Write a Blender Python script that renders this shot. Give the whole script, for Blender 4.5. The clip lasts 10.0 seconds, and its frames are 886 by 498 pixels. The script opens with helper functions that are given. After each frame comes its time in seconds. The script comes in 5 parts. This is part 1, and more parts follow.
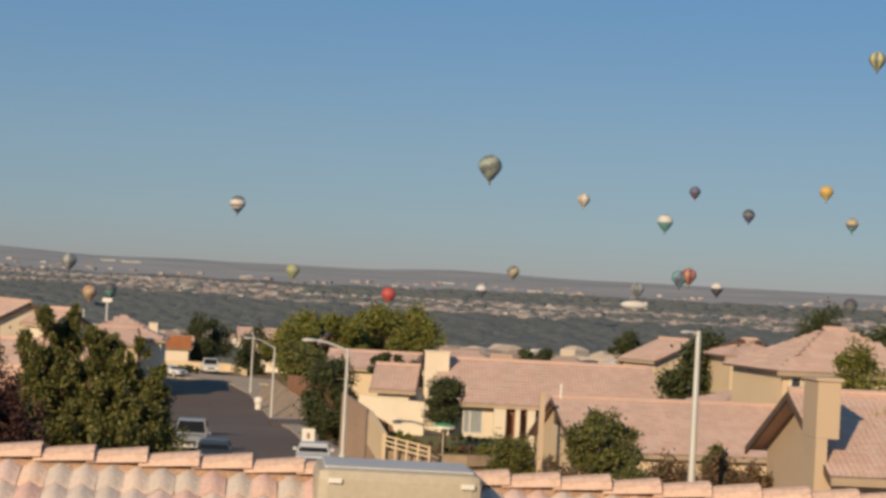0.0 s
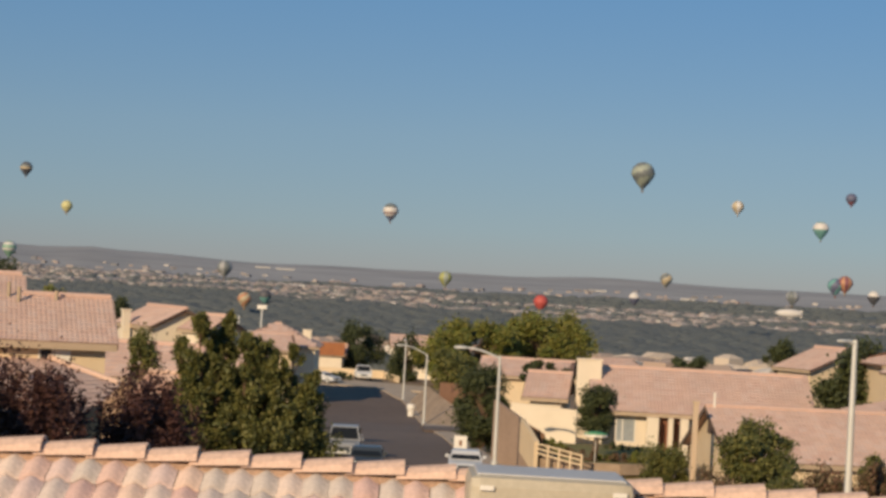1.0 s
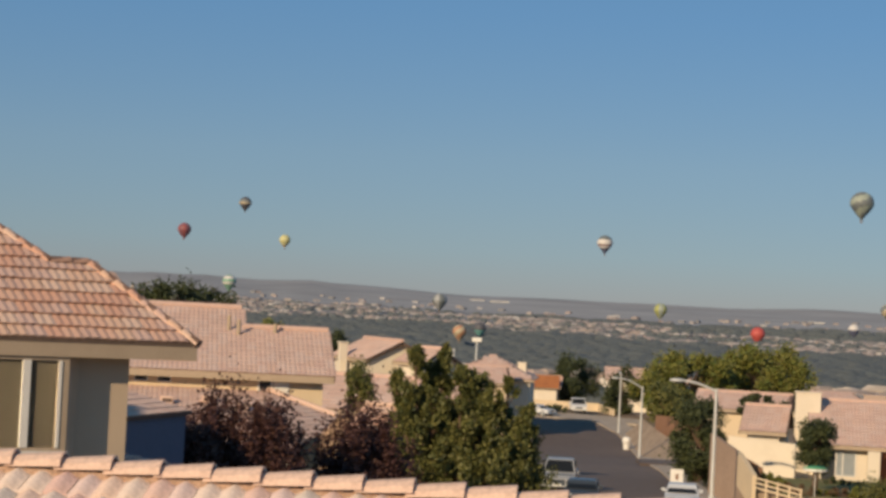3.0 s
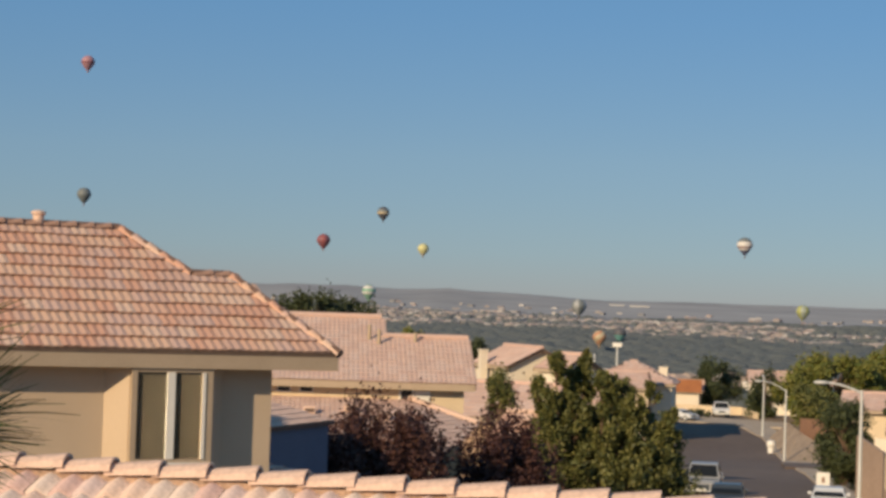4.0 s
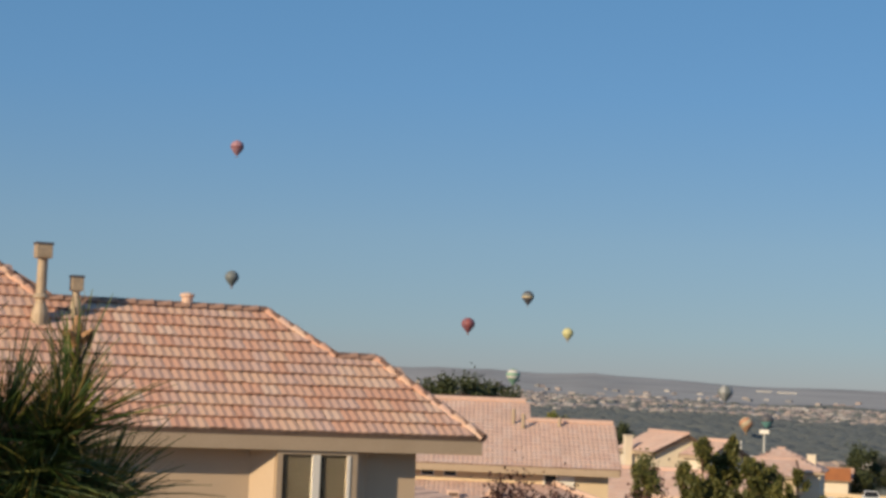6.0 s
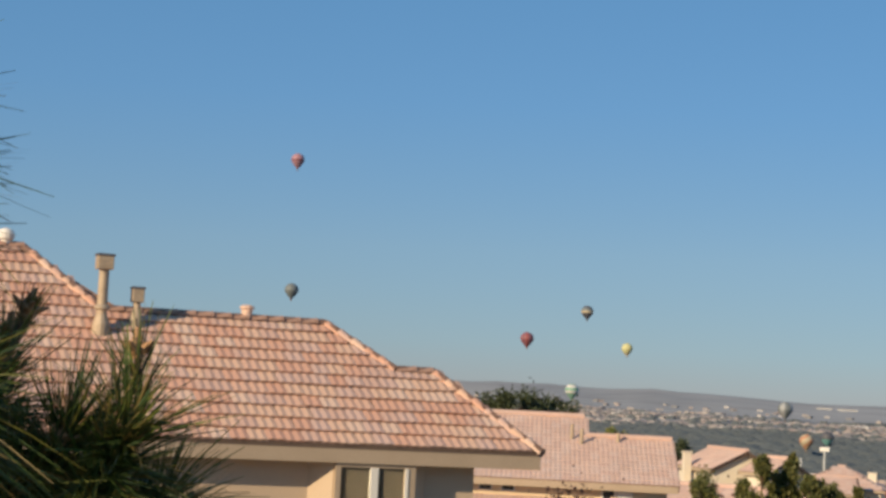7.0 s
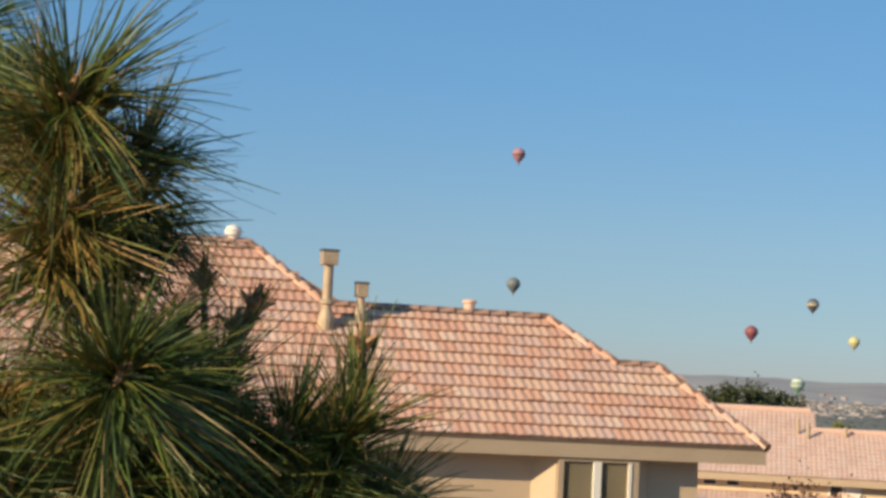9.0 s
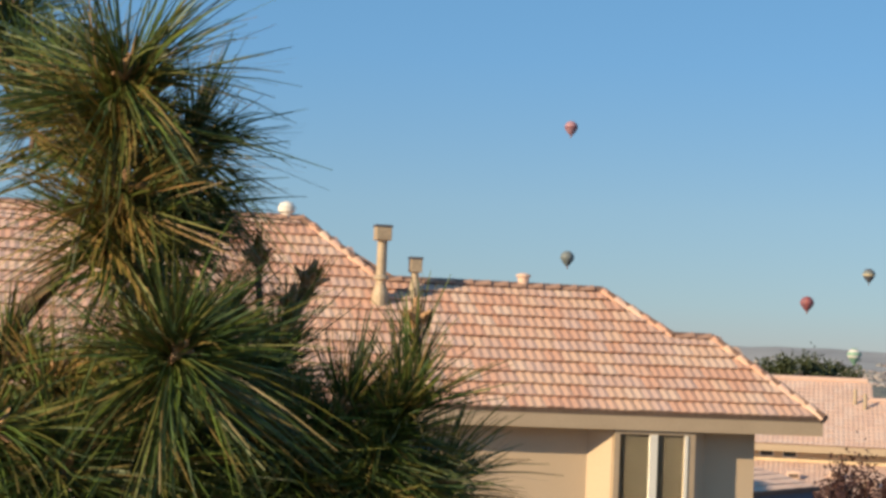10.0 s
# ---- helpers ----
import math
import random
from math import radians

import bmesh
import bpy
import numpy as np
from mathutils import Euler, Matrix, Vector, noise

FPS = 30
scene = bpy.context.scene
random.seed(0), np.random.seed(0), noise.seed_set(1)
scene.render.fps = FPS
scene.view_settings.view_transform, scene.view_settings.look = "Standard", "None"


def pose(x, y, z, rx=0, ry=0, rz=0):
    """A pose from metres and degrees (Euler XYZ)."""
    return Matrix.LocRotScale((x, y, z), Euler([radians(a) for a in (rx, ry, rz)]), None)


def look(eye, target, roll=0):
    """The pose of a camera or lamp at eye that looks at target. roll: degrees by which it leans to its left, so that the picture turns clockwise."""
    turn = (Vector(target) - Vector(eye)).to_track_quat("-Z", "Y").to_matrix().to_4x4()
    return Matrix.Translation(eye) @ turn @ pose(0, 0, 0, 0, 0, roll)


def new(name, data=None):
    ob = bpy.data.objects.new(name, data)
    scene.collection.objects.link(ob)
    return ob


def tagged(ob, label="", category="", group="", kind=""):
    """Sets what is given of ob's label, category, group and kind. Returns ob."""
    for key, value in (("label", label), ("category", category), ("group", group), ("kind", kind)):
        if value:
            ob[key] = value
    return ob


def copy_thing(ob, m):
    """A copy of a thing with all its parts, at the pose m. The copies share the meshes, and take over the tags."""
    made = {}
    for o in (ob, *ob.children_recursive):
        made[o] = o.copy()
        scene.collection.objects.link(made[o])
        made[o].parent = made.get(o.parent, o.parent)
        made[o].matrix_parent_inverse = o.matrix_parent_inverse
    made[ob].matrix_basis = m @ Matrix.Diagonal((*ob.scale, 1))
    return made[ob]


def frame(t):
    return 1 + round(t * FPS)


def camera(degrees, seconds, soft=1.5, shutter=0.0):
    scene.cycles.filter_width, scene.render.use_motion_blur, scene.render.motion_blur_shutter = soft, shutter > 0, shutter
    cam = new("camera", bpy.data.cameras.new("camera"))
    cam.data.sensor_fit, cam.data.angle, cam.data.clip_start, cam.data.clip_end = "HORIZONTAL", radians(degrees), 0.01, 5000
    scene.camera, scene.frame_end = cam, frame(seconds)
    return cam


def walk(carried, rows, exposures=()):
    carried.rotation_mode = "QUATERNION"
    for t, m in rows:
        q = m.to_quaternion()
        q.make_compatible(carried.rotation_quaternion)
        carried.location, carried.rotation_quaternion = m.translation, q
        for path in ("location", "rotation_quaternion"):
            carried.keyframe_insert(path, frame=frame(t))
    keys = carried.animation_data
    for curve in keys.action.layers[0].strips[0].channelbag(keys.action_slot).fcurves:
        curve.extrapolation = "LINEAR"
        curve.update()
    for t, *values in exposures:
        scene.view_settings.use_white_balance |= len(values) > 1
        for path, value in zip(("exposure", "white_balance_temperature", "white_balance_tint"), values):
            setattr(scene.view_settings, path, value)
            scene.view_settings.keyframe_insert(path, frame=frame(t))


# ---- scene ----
# ---------- camera: stands on a terrace and pans to the left ----------
cam = camera(25.25, 10.0, soft=3.3)
EYE = Vector((0.0, 0.0, 6.0))


def aimed(yaw, pitch, roll):
    a, e = radians(yaw), radians(pitch)
    way = Vector((math.sin(a) * math.cos(e), math.cos(a) * math.cos(e), math.sin(e)))
    return look(EYE, EYE + 50 * way, roll)


# seconds, degrees to the right, degrees up, roll
TURNS = [
    (0.0, 0.185, 1.152, 2.982), (0.5, -1.936, 1.429, 3.547), (1.0, -4.229, 1.138, 3.100), (1.5, -5.525, 0.814, 3.314),
    (2.0, -7.362, 0.775, 3.202), (2.5, -8.998, 1.300, 3.537), (3.0, -10.471, 1.751, 2.959), (3.2, -11.650, 2.147, 2.344),
    (4.3, -15.084, 1.682, 1.994), (4.5, -15.511, 1.921, 1.943), (5.0, -16.364, 2.368, 1.919), (5.5, -17.063, 3.293, 2.505),
    (5.7, -17.826, 3.615, 2.456), (6.8, -19.985, 4.654, 2.885), (7.0, -20.503, 4.386, 2.921), (7.5, -22.156, 4.266, 3.218),
    (8.0, -22.689, 4.643, 3.715), (8.5, -24.873, 4.466, 3.887), (9.0, -26.913, 3.884, 2.973), (9.5, -28.796, 3.368, 2.510),
    (10.0, -28.429, 3.075, 2.389),
]
walk(cam, [(t, aimed(a, e, r)) for t, a, e, r in TURNS], [(0.0, -0.20, 7100, 14), (3.0, -0.19, 6950, 13), (4.5, -0.01, 6950, 12), (5.5, -0.02, 6850, 12), (7.5, 0.16, 6750, 10), (10.0, 0.42, 7000, 9)])

# ---------- daylight: low morning sun behind the camera ----------
SUN_AZ, SUN_EL = 203.0, 21.5
scene.view_settings.exposure = 0.0
world = bpy.data.worlds.new("sky")
scene.world = world
world.use_nodes = True
wn, wl = world.node_tree.nodes, world.node_tree.links
sky = wn.new("ShaderNodeTexSky")
sky.sky_type = "NISHITA"
sky.sun_disc = False
sky.sun_elevation = radians(SUN_EL)
sky.sun_rotation = radians(SUN_AZ)
sky.altitude = 1600.0
sky.air_density, sky.dust_density, sky.ozone_density = 1.0, 0.7, 3.8
wn["Background"].inputs[1].default_value = 0.066
cast = wn.new("ShaderNodeMix")
cast.data_type, cast.blend_type = "RGBA", "MULTIPLY"
cast.inputs["Factor"].default_value = 1.0
cast.inputs["B"].default_value = (0.88, 0.955, 1.03, 1)
wl.new(sky.outputs[0], cast.inputs["A"])
haze = wn.new("ShaderNodeMix")
haze.data_type = "RGBA"
haze.inputs["Factor"].default_value = 0.36
haze.inputs["B"].default_value = (2.5, 5.5, 9.5, 1)
wl.new(cast.outputs["Result"], haze.inputs["A"])
# dust near the horizon greys the sky all round; overhead it is a deeper blue
way = wn.new("ShaderNodeTexCoord")
split = wn.new("ShaderNodeSeparateXYZ")
wl.new(way.outputs["Generated"], split.inputs[0])
rise = wn.new("ShaderNodeMapRange")
rise.inputs[1].default_value, rise.inputs[2].default_value = 0.0, 0.2
wl.new(split.outputs["Z"], rise.inputs[0])
dust = wn.new("ShaderNodeValToRGB")
DUST = [(0.0, (1.13, 0.88, 0.79)), (0.15, (1.10, 0.99, 0.91)), (0.385, (1.13, 1.05, 0.97)), (0.75, (0.93, 1.06, 1.09)), (1.0, (0.88, 1.06, 1.10))]
while len(dust.color_ramp.elements) < len(DUST):
    dust.color_ramp.elements.new(0.5)
for k, (at, c) in enumerate(DUST):
    dust.color_ramp.elements[k].position = at
    dust.color_ramp.elements[k].color = (*c, 1)
wl.new(rise.outputs[0], dust.inputs[0])
dusty = wn.new("ShaderNodeMix")
dusty.data_type, dusty.blend_type = "RGBA", "MULTIPLY"
dusty.inputs["Factor"].default_value = 1.0
wl.new(haze.outputs["Result"], dusty.inputs["A"]), wl.new(dust.outputs[0], dusty.inputs["B"])
wl.new(dusty.outputs["Result"], wn["Background"].inputs[0])
sun = new("sun", bpy.data.lights.new("sun", "SUN"))
sun.data.energy, sun.data.angle, sun.data.color = 4.7, radians(0.6), (1.0, 0.81, 0.56)
sa, se = radians(SUN_AZ), radians(SUN_EL)
SUN_WAY = Vector((math.sin(sa) * math.cos(se), math.cos(sa) * math.cos(se), math.sin(se)))
sun.matrix_world = look(SUN_WAY * 100, (0, 0, 0))


# ---------- materials ----------
def material(name, color, rough=0.8, spots=None, scale=2.0, amount=0.5, fine=40.0, fine_amount=0.25, bump=0.2,
             metal=0.0, per_object=0.0, per_island=0.0, stretch=(1, 1, 1), palette=None):
    """A surface with broad stains, a fine grain, relief and, where wanted, a shift of tone from piece to piece."""
    m = bpy.data.materials.new(name)
    m.use_nodes = True
    n, l = m.node_tree.nodes, m.node_tree.links
    b = n["Principled BSDF"]
    b.inputs["Roughness"].default_value, b.inputs["Metallic"].default_value = rough, metal
    co = n.new("ShaderNodeTexCoord")
    mp = n.new("ShaderNodeMapping")
    mp.inputs["Scale"].default_value = stretch
    l.new(co.outputs["Object"], mp.inputs["Vector"])
    big, small = n.new("ShaderNodeTexNoise"), n.new("ShaderNodeTexNoise")
    big.inputs["Scale"].default_value, big.inputs["Detail"].default_value = scale, 5
    small.inputs["Scale"].default_value, small.inputs["Detail"].default_value = fine, 4
    l.new(mp.outputs[0], big.inputs["Vector"]), l.new(mp.outputs[0], small.inputs["Vector"])
    base = None
    if palette:
        ramp = n.new("ShaderNodeValToRGB")
        ramp.color_ramp.interpolation = "CONSTANT" if per_object or per_island else "LINEAR"
        while len(ramp.color_ramp.elements) < len(palette):
            ramp.color_ramp.elements.new(0.5)
        for k, c in enumerate(palette):
            ramp.color_ramp.elements[k].position = k / len(palette)
            ramp.color_ramp.elements[k].color = (*c, 1)
        if per_island:
            geo = n.new("ShaderNodeNewGeometry")
            l.new(geo.outputs["Random Per Island"], ramp.inputs[0])
        else:
            info = n.new("ShaderNodeObjectInfo")
            l.new(info.outputs["Random"], ramp.inputs[0])
        base = ramp.outputs[0]
    mix = n.new("ShaderNodeMix")
    mix.data_type = "RGBA"
    if base:
        l.new(base, mix.inputs["A"])
    else:
        mix.inputs["A"].default_value = (*color, 1)
    mix.inputs["B"].default_value = (*(spots or tuple(c * 0.6 for c in color)), 1)
    edge = n.new("ShaderNodeMapRange")
    edge.inputs[1].default_value, edge.inputs[2].default_value = 0.42, 0.68
    edge.inputs[4].default_value = amount
    l.new(big.outputs[0], edge.inputs[0]), l.new(edge.outputs[0], mix.inputs["Factor"])
    tone = n.new("ShaderNodeMix")
    tone.data_type, tone.blend_type = "RGBA", "MULTIPLY"
    grain = n.new("ShaderNodeMapRange")
    grain.inputs[1].default_value, grain.inputs[2].default_value = 0.3, 0.7
    grain.inputs[3].default_value, grain.inputs[4].default_value = 1 - fine_amount, 1 + fine_amount
    tone.inputs["Factor"].default_value = 1.0
    l.new(small.outputs[0], grain.inputs[0]), l.new(grain.outputs[0], tone.inputs["B"]), l.new(mix.outputs["Result"], tone.inputs["A"])
    l.new(tone.outputs["Result"], b.inputs["Base Color"])
    if bump:
        bp = n.new("ShaderNodeBump")
        bp.inputs["Strength"].default_value, bp.inputs["Distance"].default_value = bump, 0.02
        l.new(small.outputs[0], bp.inputs["Height"]), l.new(bp.outputs[0], b.inputs["Normal"])
    return m


TILE_PINK = [(0.58, 0.41, 0.36), (0.63, 0.47, 0.39), (0.55, 0.47, 0.43), (0.55, 0.38, 0.345), (0.61, 0.50, 0.44), (0.58, 0.45, 0.42), (0.51, 0.45, 0.41)]
TILE_RED = [(0.62, 0.35, 0.245), (0.64, 0.39, 0.28), (0.60, 0.335, 0.235), (0.66, 0.46, 0.35), (0.58, 0.37, 0.285), (0.65, 0.42, 0.30), (0.60, 0.40, 0.32)]
TILE_BUFF = [(0.62, 0.425, 0.335), (0.65, 0.455, 0.365), (0.60, 0.405, 0.325), (0.64, 0.465, 0.385)]
M_tile_pink = material("roof_tile_pink", (0.5, 0.3, 0.24), 0.8, (0.36, 0.25, 0.21), 1.2, 0.35, 30, 0.18, 0.25, per_object=1, palette=TILE_PINK)
M_tile_ridge = material("ridge_tile", (0.70, 0.49, 0.38), 0.8, (0.55, 0.39, 0.31), 2.0, 0.4, 26, 0.15, 0.25, per_object=0)
M_tile_red = material("roof_tile_red", (0.5, 0.3, 0.2), 0.8, (0.42, 0.26, 0.2), 1.0, 0.3, 30, 0.15, 0.2, per_object=1, palette=TILE_RED)
M_tile_red_far = material("roof_tile_red_joined", (0.5, 0.3, 0.2), 0.8, (0.42, 0.26, 0.2), 1.0, 0.3, 30, 0.15, 0.2, per_island=1, palette=TILE_RED)
M_tile_ridge_dark = material("ridge_tile_dark", (0.40, 0.24, 0.175), 0.85, (0.30, 0.19, 0.145), 2.0, 0.6, 26, 0.2, 0.3)
M_tile_buff = material("roof_tile_buff", (0.45, 0.28, 0.22), 0.85, (0.5, 0.37, 0.31), 0.5, 0.4, 12, 0.1, 0.1, per_island=1, palette=TILE_BUFF)
M_under = material("roof_underlay", (0.20, 0.12, 0.09), 0.9, bump=0.1)
M_mortar = material("ridge_mortar", (0.42, 0.28, 0.2), 0.95, bump=0.5)
M_stucco_tan = material("stucco_tan", (0.56, 0.43, 0.30), 0.92, (0.50, 0.38, 0.265), 0.8, 0.5, 60, 0.08, 0.3)
M_stucco_cream = material("stucco_cream", (0.68, 0.54, 0.36), 0.92, (0.60, 0.47, 0.31), 0.7, 0.5, 40, 0.08, 0.3)
M_stucco_light = material("stucco_light", (0.74, 0.65, 0.51), 0.92, (0.66, 0.57, 0.44), 0.7, 0.5, 40, 0.08, 0.3)
M_stucco_brown = material("stucco_brown", (0.40, 0.27, 0.18), 0.92, (0.34, 0.23, 0.16), 0.7, 0.5, 40, 0.1, 0.3)
# dark blue that stands for sky-lit shade on a whitish wall
M_shade_blue = material("shade_blue", (0.14, 0.155, 0.215), 0.85, (0.11, 0.125, 0.18), 0.9, 0.5, 20, 0.15, 0.2)
M_fascia = material("fascia_paint", (0.43, 0.33, 0.23), 0.7, (0.37, 0.28, 0.19), 1.5, 0.5, 30, 0.08, 0.1)
M_dark_trim = material("dark_trim", (0.13, 0.085, 0.06), 0.7, bump=0.1)
M_white = material("white_paint", (0.76, 0.73, 0.66), 0.55, (0.66, 0.62, 0.54), 2.0, 0.4, 30, 0.06, 0.05)
M_blind = material("window_blind", (0.15, 0.125, 0.09), 0.8, (0.11, 0.095, 0.07), 1.5, 0.5, 25, 0.1, 0.05, stretch=(8, 1, 0.3))
M_asphalt = material("asphalt", (0.135, 0.098, 0.078), 0.9, (0.17, 0.127, 0.102), 0.08, 0.7, 1.5, 0.15, 0.1)
M_concrete = material("concrete", (0.44, 0.36, 0.28), 0.9, (0.36, 0.29, 0.22), 0.3, 0.6, 4, 0.12, 0.2)
M_dirt = material("dry_earth", (0.24, 0.17, 0.12), 0.95, (0.16, 0.13, 0.075), 0.06, 0.9, 0.9, 0.3, 0.5)
M_galv = material("galvanised_steel", (0.62, 0.62, 0.58), 0.5, (0.5, 0.5, 0.47), 0.8, 0.5, 20, 0.06, 0.05, metal=0.25)
M_vent = material("vent_metal", (0.46, 0.36, 0.25), 0.6, (0.34, 0.26, 0.18), 3.0, 0.7, 30, 0.15, 0.1, metal=0.3)
M_lead = material("lead_flashing", (0.08, 0.08, 0.09), 0.6, bump=0.2)
M_cooler = material("cooler_paint", (0.47, 0.42, 0.32), 0.55, (0.39, 0.34, 0.25), 2.0, 0.5, 25, 0.07, 0.06)
M_bark = material("bark", (0.16, 0.10, 0.065), 0.95, (0.09, 0.06, 0.04), 6, 0.7, 40, 0.35, 0.8, stretch=(1, 1, 0.3))
M_leaf = material("leaf_green", (0.07, 0.11, 0.025), 0.65, bump=0, amount=0.2, per_island=1,
                  palette=[(0.075, 0.083, 0.02), (0.105, 0.112, 0.025), (0.15, 0.145, 0.035), (0.06, 0.072, 0.022), (0.18, 0.165, 0.045)])
M_leaf_dark = material("leaf_dark", (0.04, 0.07, 0.02), 0.65, bump=0, amount=0.2, per_island=1,
                       palette=[(0.045, 0.055, 0.018), (0.07, 0.08, 0.022), (0.05, 0.062, 0.024)])
M_leaf_yellow = material("leaf_autumn", (0.16, 0.16, 0.03), 0.65, bump=0, amount=0.2, per_island=1,
                         palette=[(0.13, 0.14, 0.02), (0.18, 0.17, 0.025), (0.1, 0.13, 0.025), (0.2, 0.18, 0.04)])
M_leaf_dry = material("leaf_dry", (0.16, 0.09, 0.05), 0.7, bump=0, amount=0.2, per_island=1,
                      palette=[(0.15, 0.085, 0.045), (0.11, 0.08, 0.035), (0.19, 0.10, 0.06), (0.09, 0.075, 0.03)])
M_grass = material("dry_lawn", (0.15, 0.15, 0.045), 0.95, (0.21, 0.15, 0.07), 0.4, 0.8, 9, 0.35, 0.5)
M_leaf_plum = material("leaf_plum", (0.07, 0.022, 0.02), 0.6, bump=0, amount=0.2, per_island=1,
                       palette=[(0.055, 0.021, 0.016), (0.078, 0.03, 0.02), (0.1, 0.044, 0.028), (0.042, 0.017, 0.014)])
M_needle = material("pine_needle", (0.05, 0.10, 0.02), 0.42, bump=0, amount=0.15, per_island=1,
                    palette=[(0.06, 0.095, 0.022), (0.10, 0.15, 0.03), (0.045, 0.08, 0.026), (0.14, 0.155, 0.04), (0.065, 0.11, 0.05), (0.19, 0.14, 0.05), (0.055, 0.085, 0.03), (0.12, 0.12, 0.03)])
M_needle_old = material("pine_needle_old", (0.16, 0.13, 0.035), 0.5, bump=0, amount=0.15, per_island=1,
                        palette=[(0.20, 0.16, 0.035), (0.26, 0.17, 0.05), (0.13, 0.15, 0.035), (0.30, 0.18, 0.065), (0.17, 0.16, 0.045)])
for m in (M_needle, M_needle_old):
    m.node_tree.nodes["Principled BSDF"].inputs["Specular IOR Level"].default_value = 0.3
M_bud = material("pine_bud", (0.50, 0.29, 0.15), 0.8, fine=60, bump=0.5)
M_rust = material("rust_wood", (0.34, 0.13, 0.05), 0.85, (0.24, 0.09, 0.04), 1.0, 0.6, 8, 0.15, 0.2)
M_fence_wood = material("fence_wood", (0.26, 0.14, 0.085), 0.9, (0.19, 0.10, 0.06), 1.0, 0.6, 8, 0.2, 0.3, stretch=(4, 4, 0.4))
M_block = material("block_wall", (0.35, 0.25, 0.185), 0.95, (0.29, 0.205, 0.15), 0.5, 0.5, 6, 0.12, 0.3)
M_car_silver = material("car_silver", (0.29, 0.30, 0.31), 0.3, bump=0, fine_amount=0.03, amount=0.1)
M_car_white = material("car_white", (0.62, 0.63, 0.63), 0.3, bump=0, fine_amount=0.03, amount=0.1)
M_car_dark = material("car_dark", (0.05, 0.06, 0.07), 0.3, bump=0, fine_amount=0.03, amount=0.1)
M_screen = material("car_glass", (0.015, 0.018, 0.022), 0.35, bump=0, fine_amount=0.0, amount=0.0)
M_screen.node_tree.nodes["Principled BSDF"].inputs["Specular IOR Level"].default_value = 0.12
M_grey_pane = material("grey_pane", (0.30, 0.33, 0.34), 0.3, bump=0, scale=1.5, amount=0.4)
M_bank = material("bank_earth", (0.36, 0.27, 0.19), 0.95, (0.27, 0.2, 0.14), 0.2, 0.7, 1.5, 0.2, 0.4)
# brown of the porch interior, darkened to carry the shade in there
M_porch_shade = material("porch_shaded_brown", (0.24, 0.10, 0.06), 0.9)
# paler, greyer copy of the cooler paint: sky light on top is painted in
M_cooler_skylit = material("cooler_top_skylit", (0.58, 0.57, 0.55), 0.5, (0.5, 0.48, 0.45), 2.0, 0.4, 20, 0.05, 0.05)
M_rubber = material("rubber", (0.02, 0.02, 0.02), 0.85, bump=0.1)
M_green = material("green_canvas", (0.08, 0.36, 0.17), 0.8, bump=0.1)
M_basket = material("wicker", (0.22, 0.13, 0.06), 0.9, fine=20, bump=0.4)
M_glass = bpy.data.materials.new("window_glass")
M_glass.use_nodes = True
_b = M_glass.node_tree.nodes["Principled BSDF"]
_b.inputs["Base Color"].default_value = (0.05, 0.055, 0.06, 1)
_b.inputs["Roughness"].default_value = 0.12
_b.inputs["Specular IOR Level"].default_value = 0.25
M_pane = bpy.data.materials.new("clear_glass")
M_pane.use_nodes = True
_b = M_pane.node_tree.nodes["Principled BSDF"]
_b.inputs["Base Color"].default_value = (0.8, 0.82, 0.8, 1)
_b.inputs["Roughness"].default_value = 0.03
_b.inputs["Transmission Weight"].default_value = 1.0
_b.inputs["IOR"].default_value = 1.3


# ---------- building blocks ----------
def thing(name, at, rz=0.0, label="", category="", group="", kind=""):
    ob = new(name)
    ob.empty_display_size = 0.2
    ob.matrix_world = pose(*at, 0, 0, rz)
    return tagged(ob, label, category, group, kind)


def part(name, bm, mat, parent=None, label="", smooth=False):
    me = bpy.data.meshes.new(name)
    if isinstance(bm, bmesh.types.BMesh):
        bm.to_mesh(me)
        bm.free()
    else:
        me.from_pydata(*bm)
    me.materials.append(mat)
    if smooth:
        me.polygons.foreach_set("use_smooth", [True] * len(me.polygons))
    ob = new(name, me)
    if parent:
        ob.parent = parent
    return tagged(ob, label)


def add_box(bm, x0, x1, y0, y1, z0, z1):
    v = [bm.verts.new(p) for p in ((x0, y0, z0), (x1, y0, z0), (x1, y1, z0), (x0, y1, z0), (x0, y0, z1), (x1, y0, z1), (x1, y1, z1), (x0, y1, z1))]
    for f in ((0, 3, 2, 1), (4, 5, 6, 7), (0, 1, 5, 4), (1, 2, 6, 5), (2, 3, 7, 6), (3, 0, 4, 7)):
        bm.faces.new([v[k] for k in f])
    return v


def box(x0, x1, y0, y1, z0, z1, bevel=0.0):
    bm = bmesh.new()
    add_box(bm, x0, x1, y0, y1, z0, z1)
    if bevel:
        bmesh.ops.bevel(bm, geom=bm.edges[:], offset=bevel, segments=2, affect="EDGES", profile=0.6)
    return bm


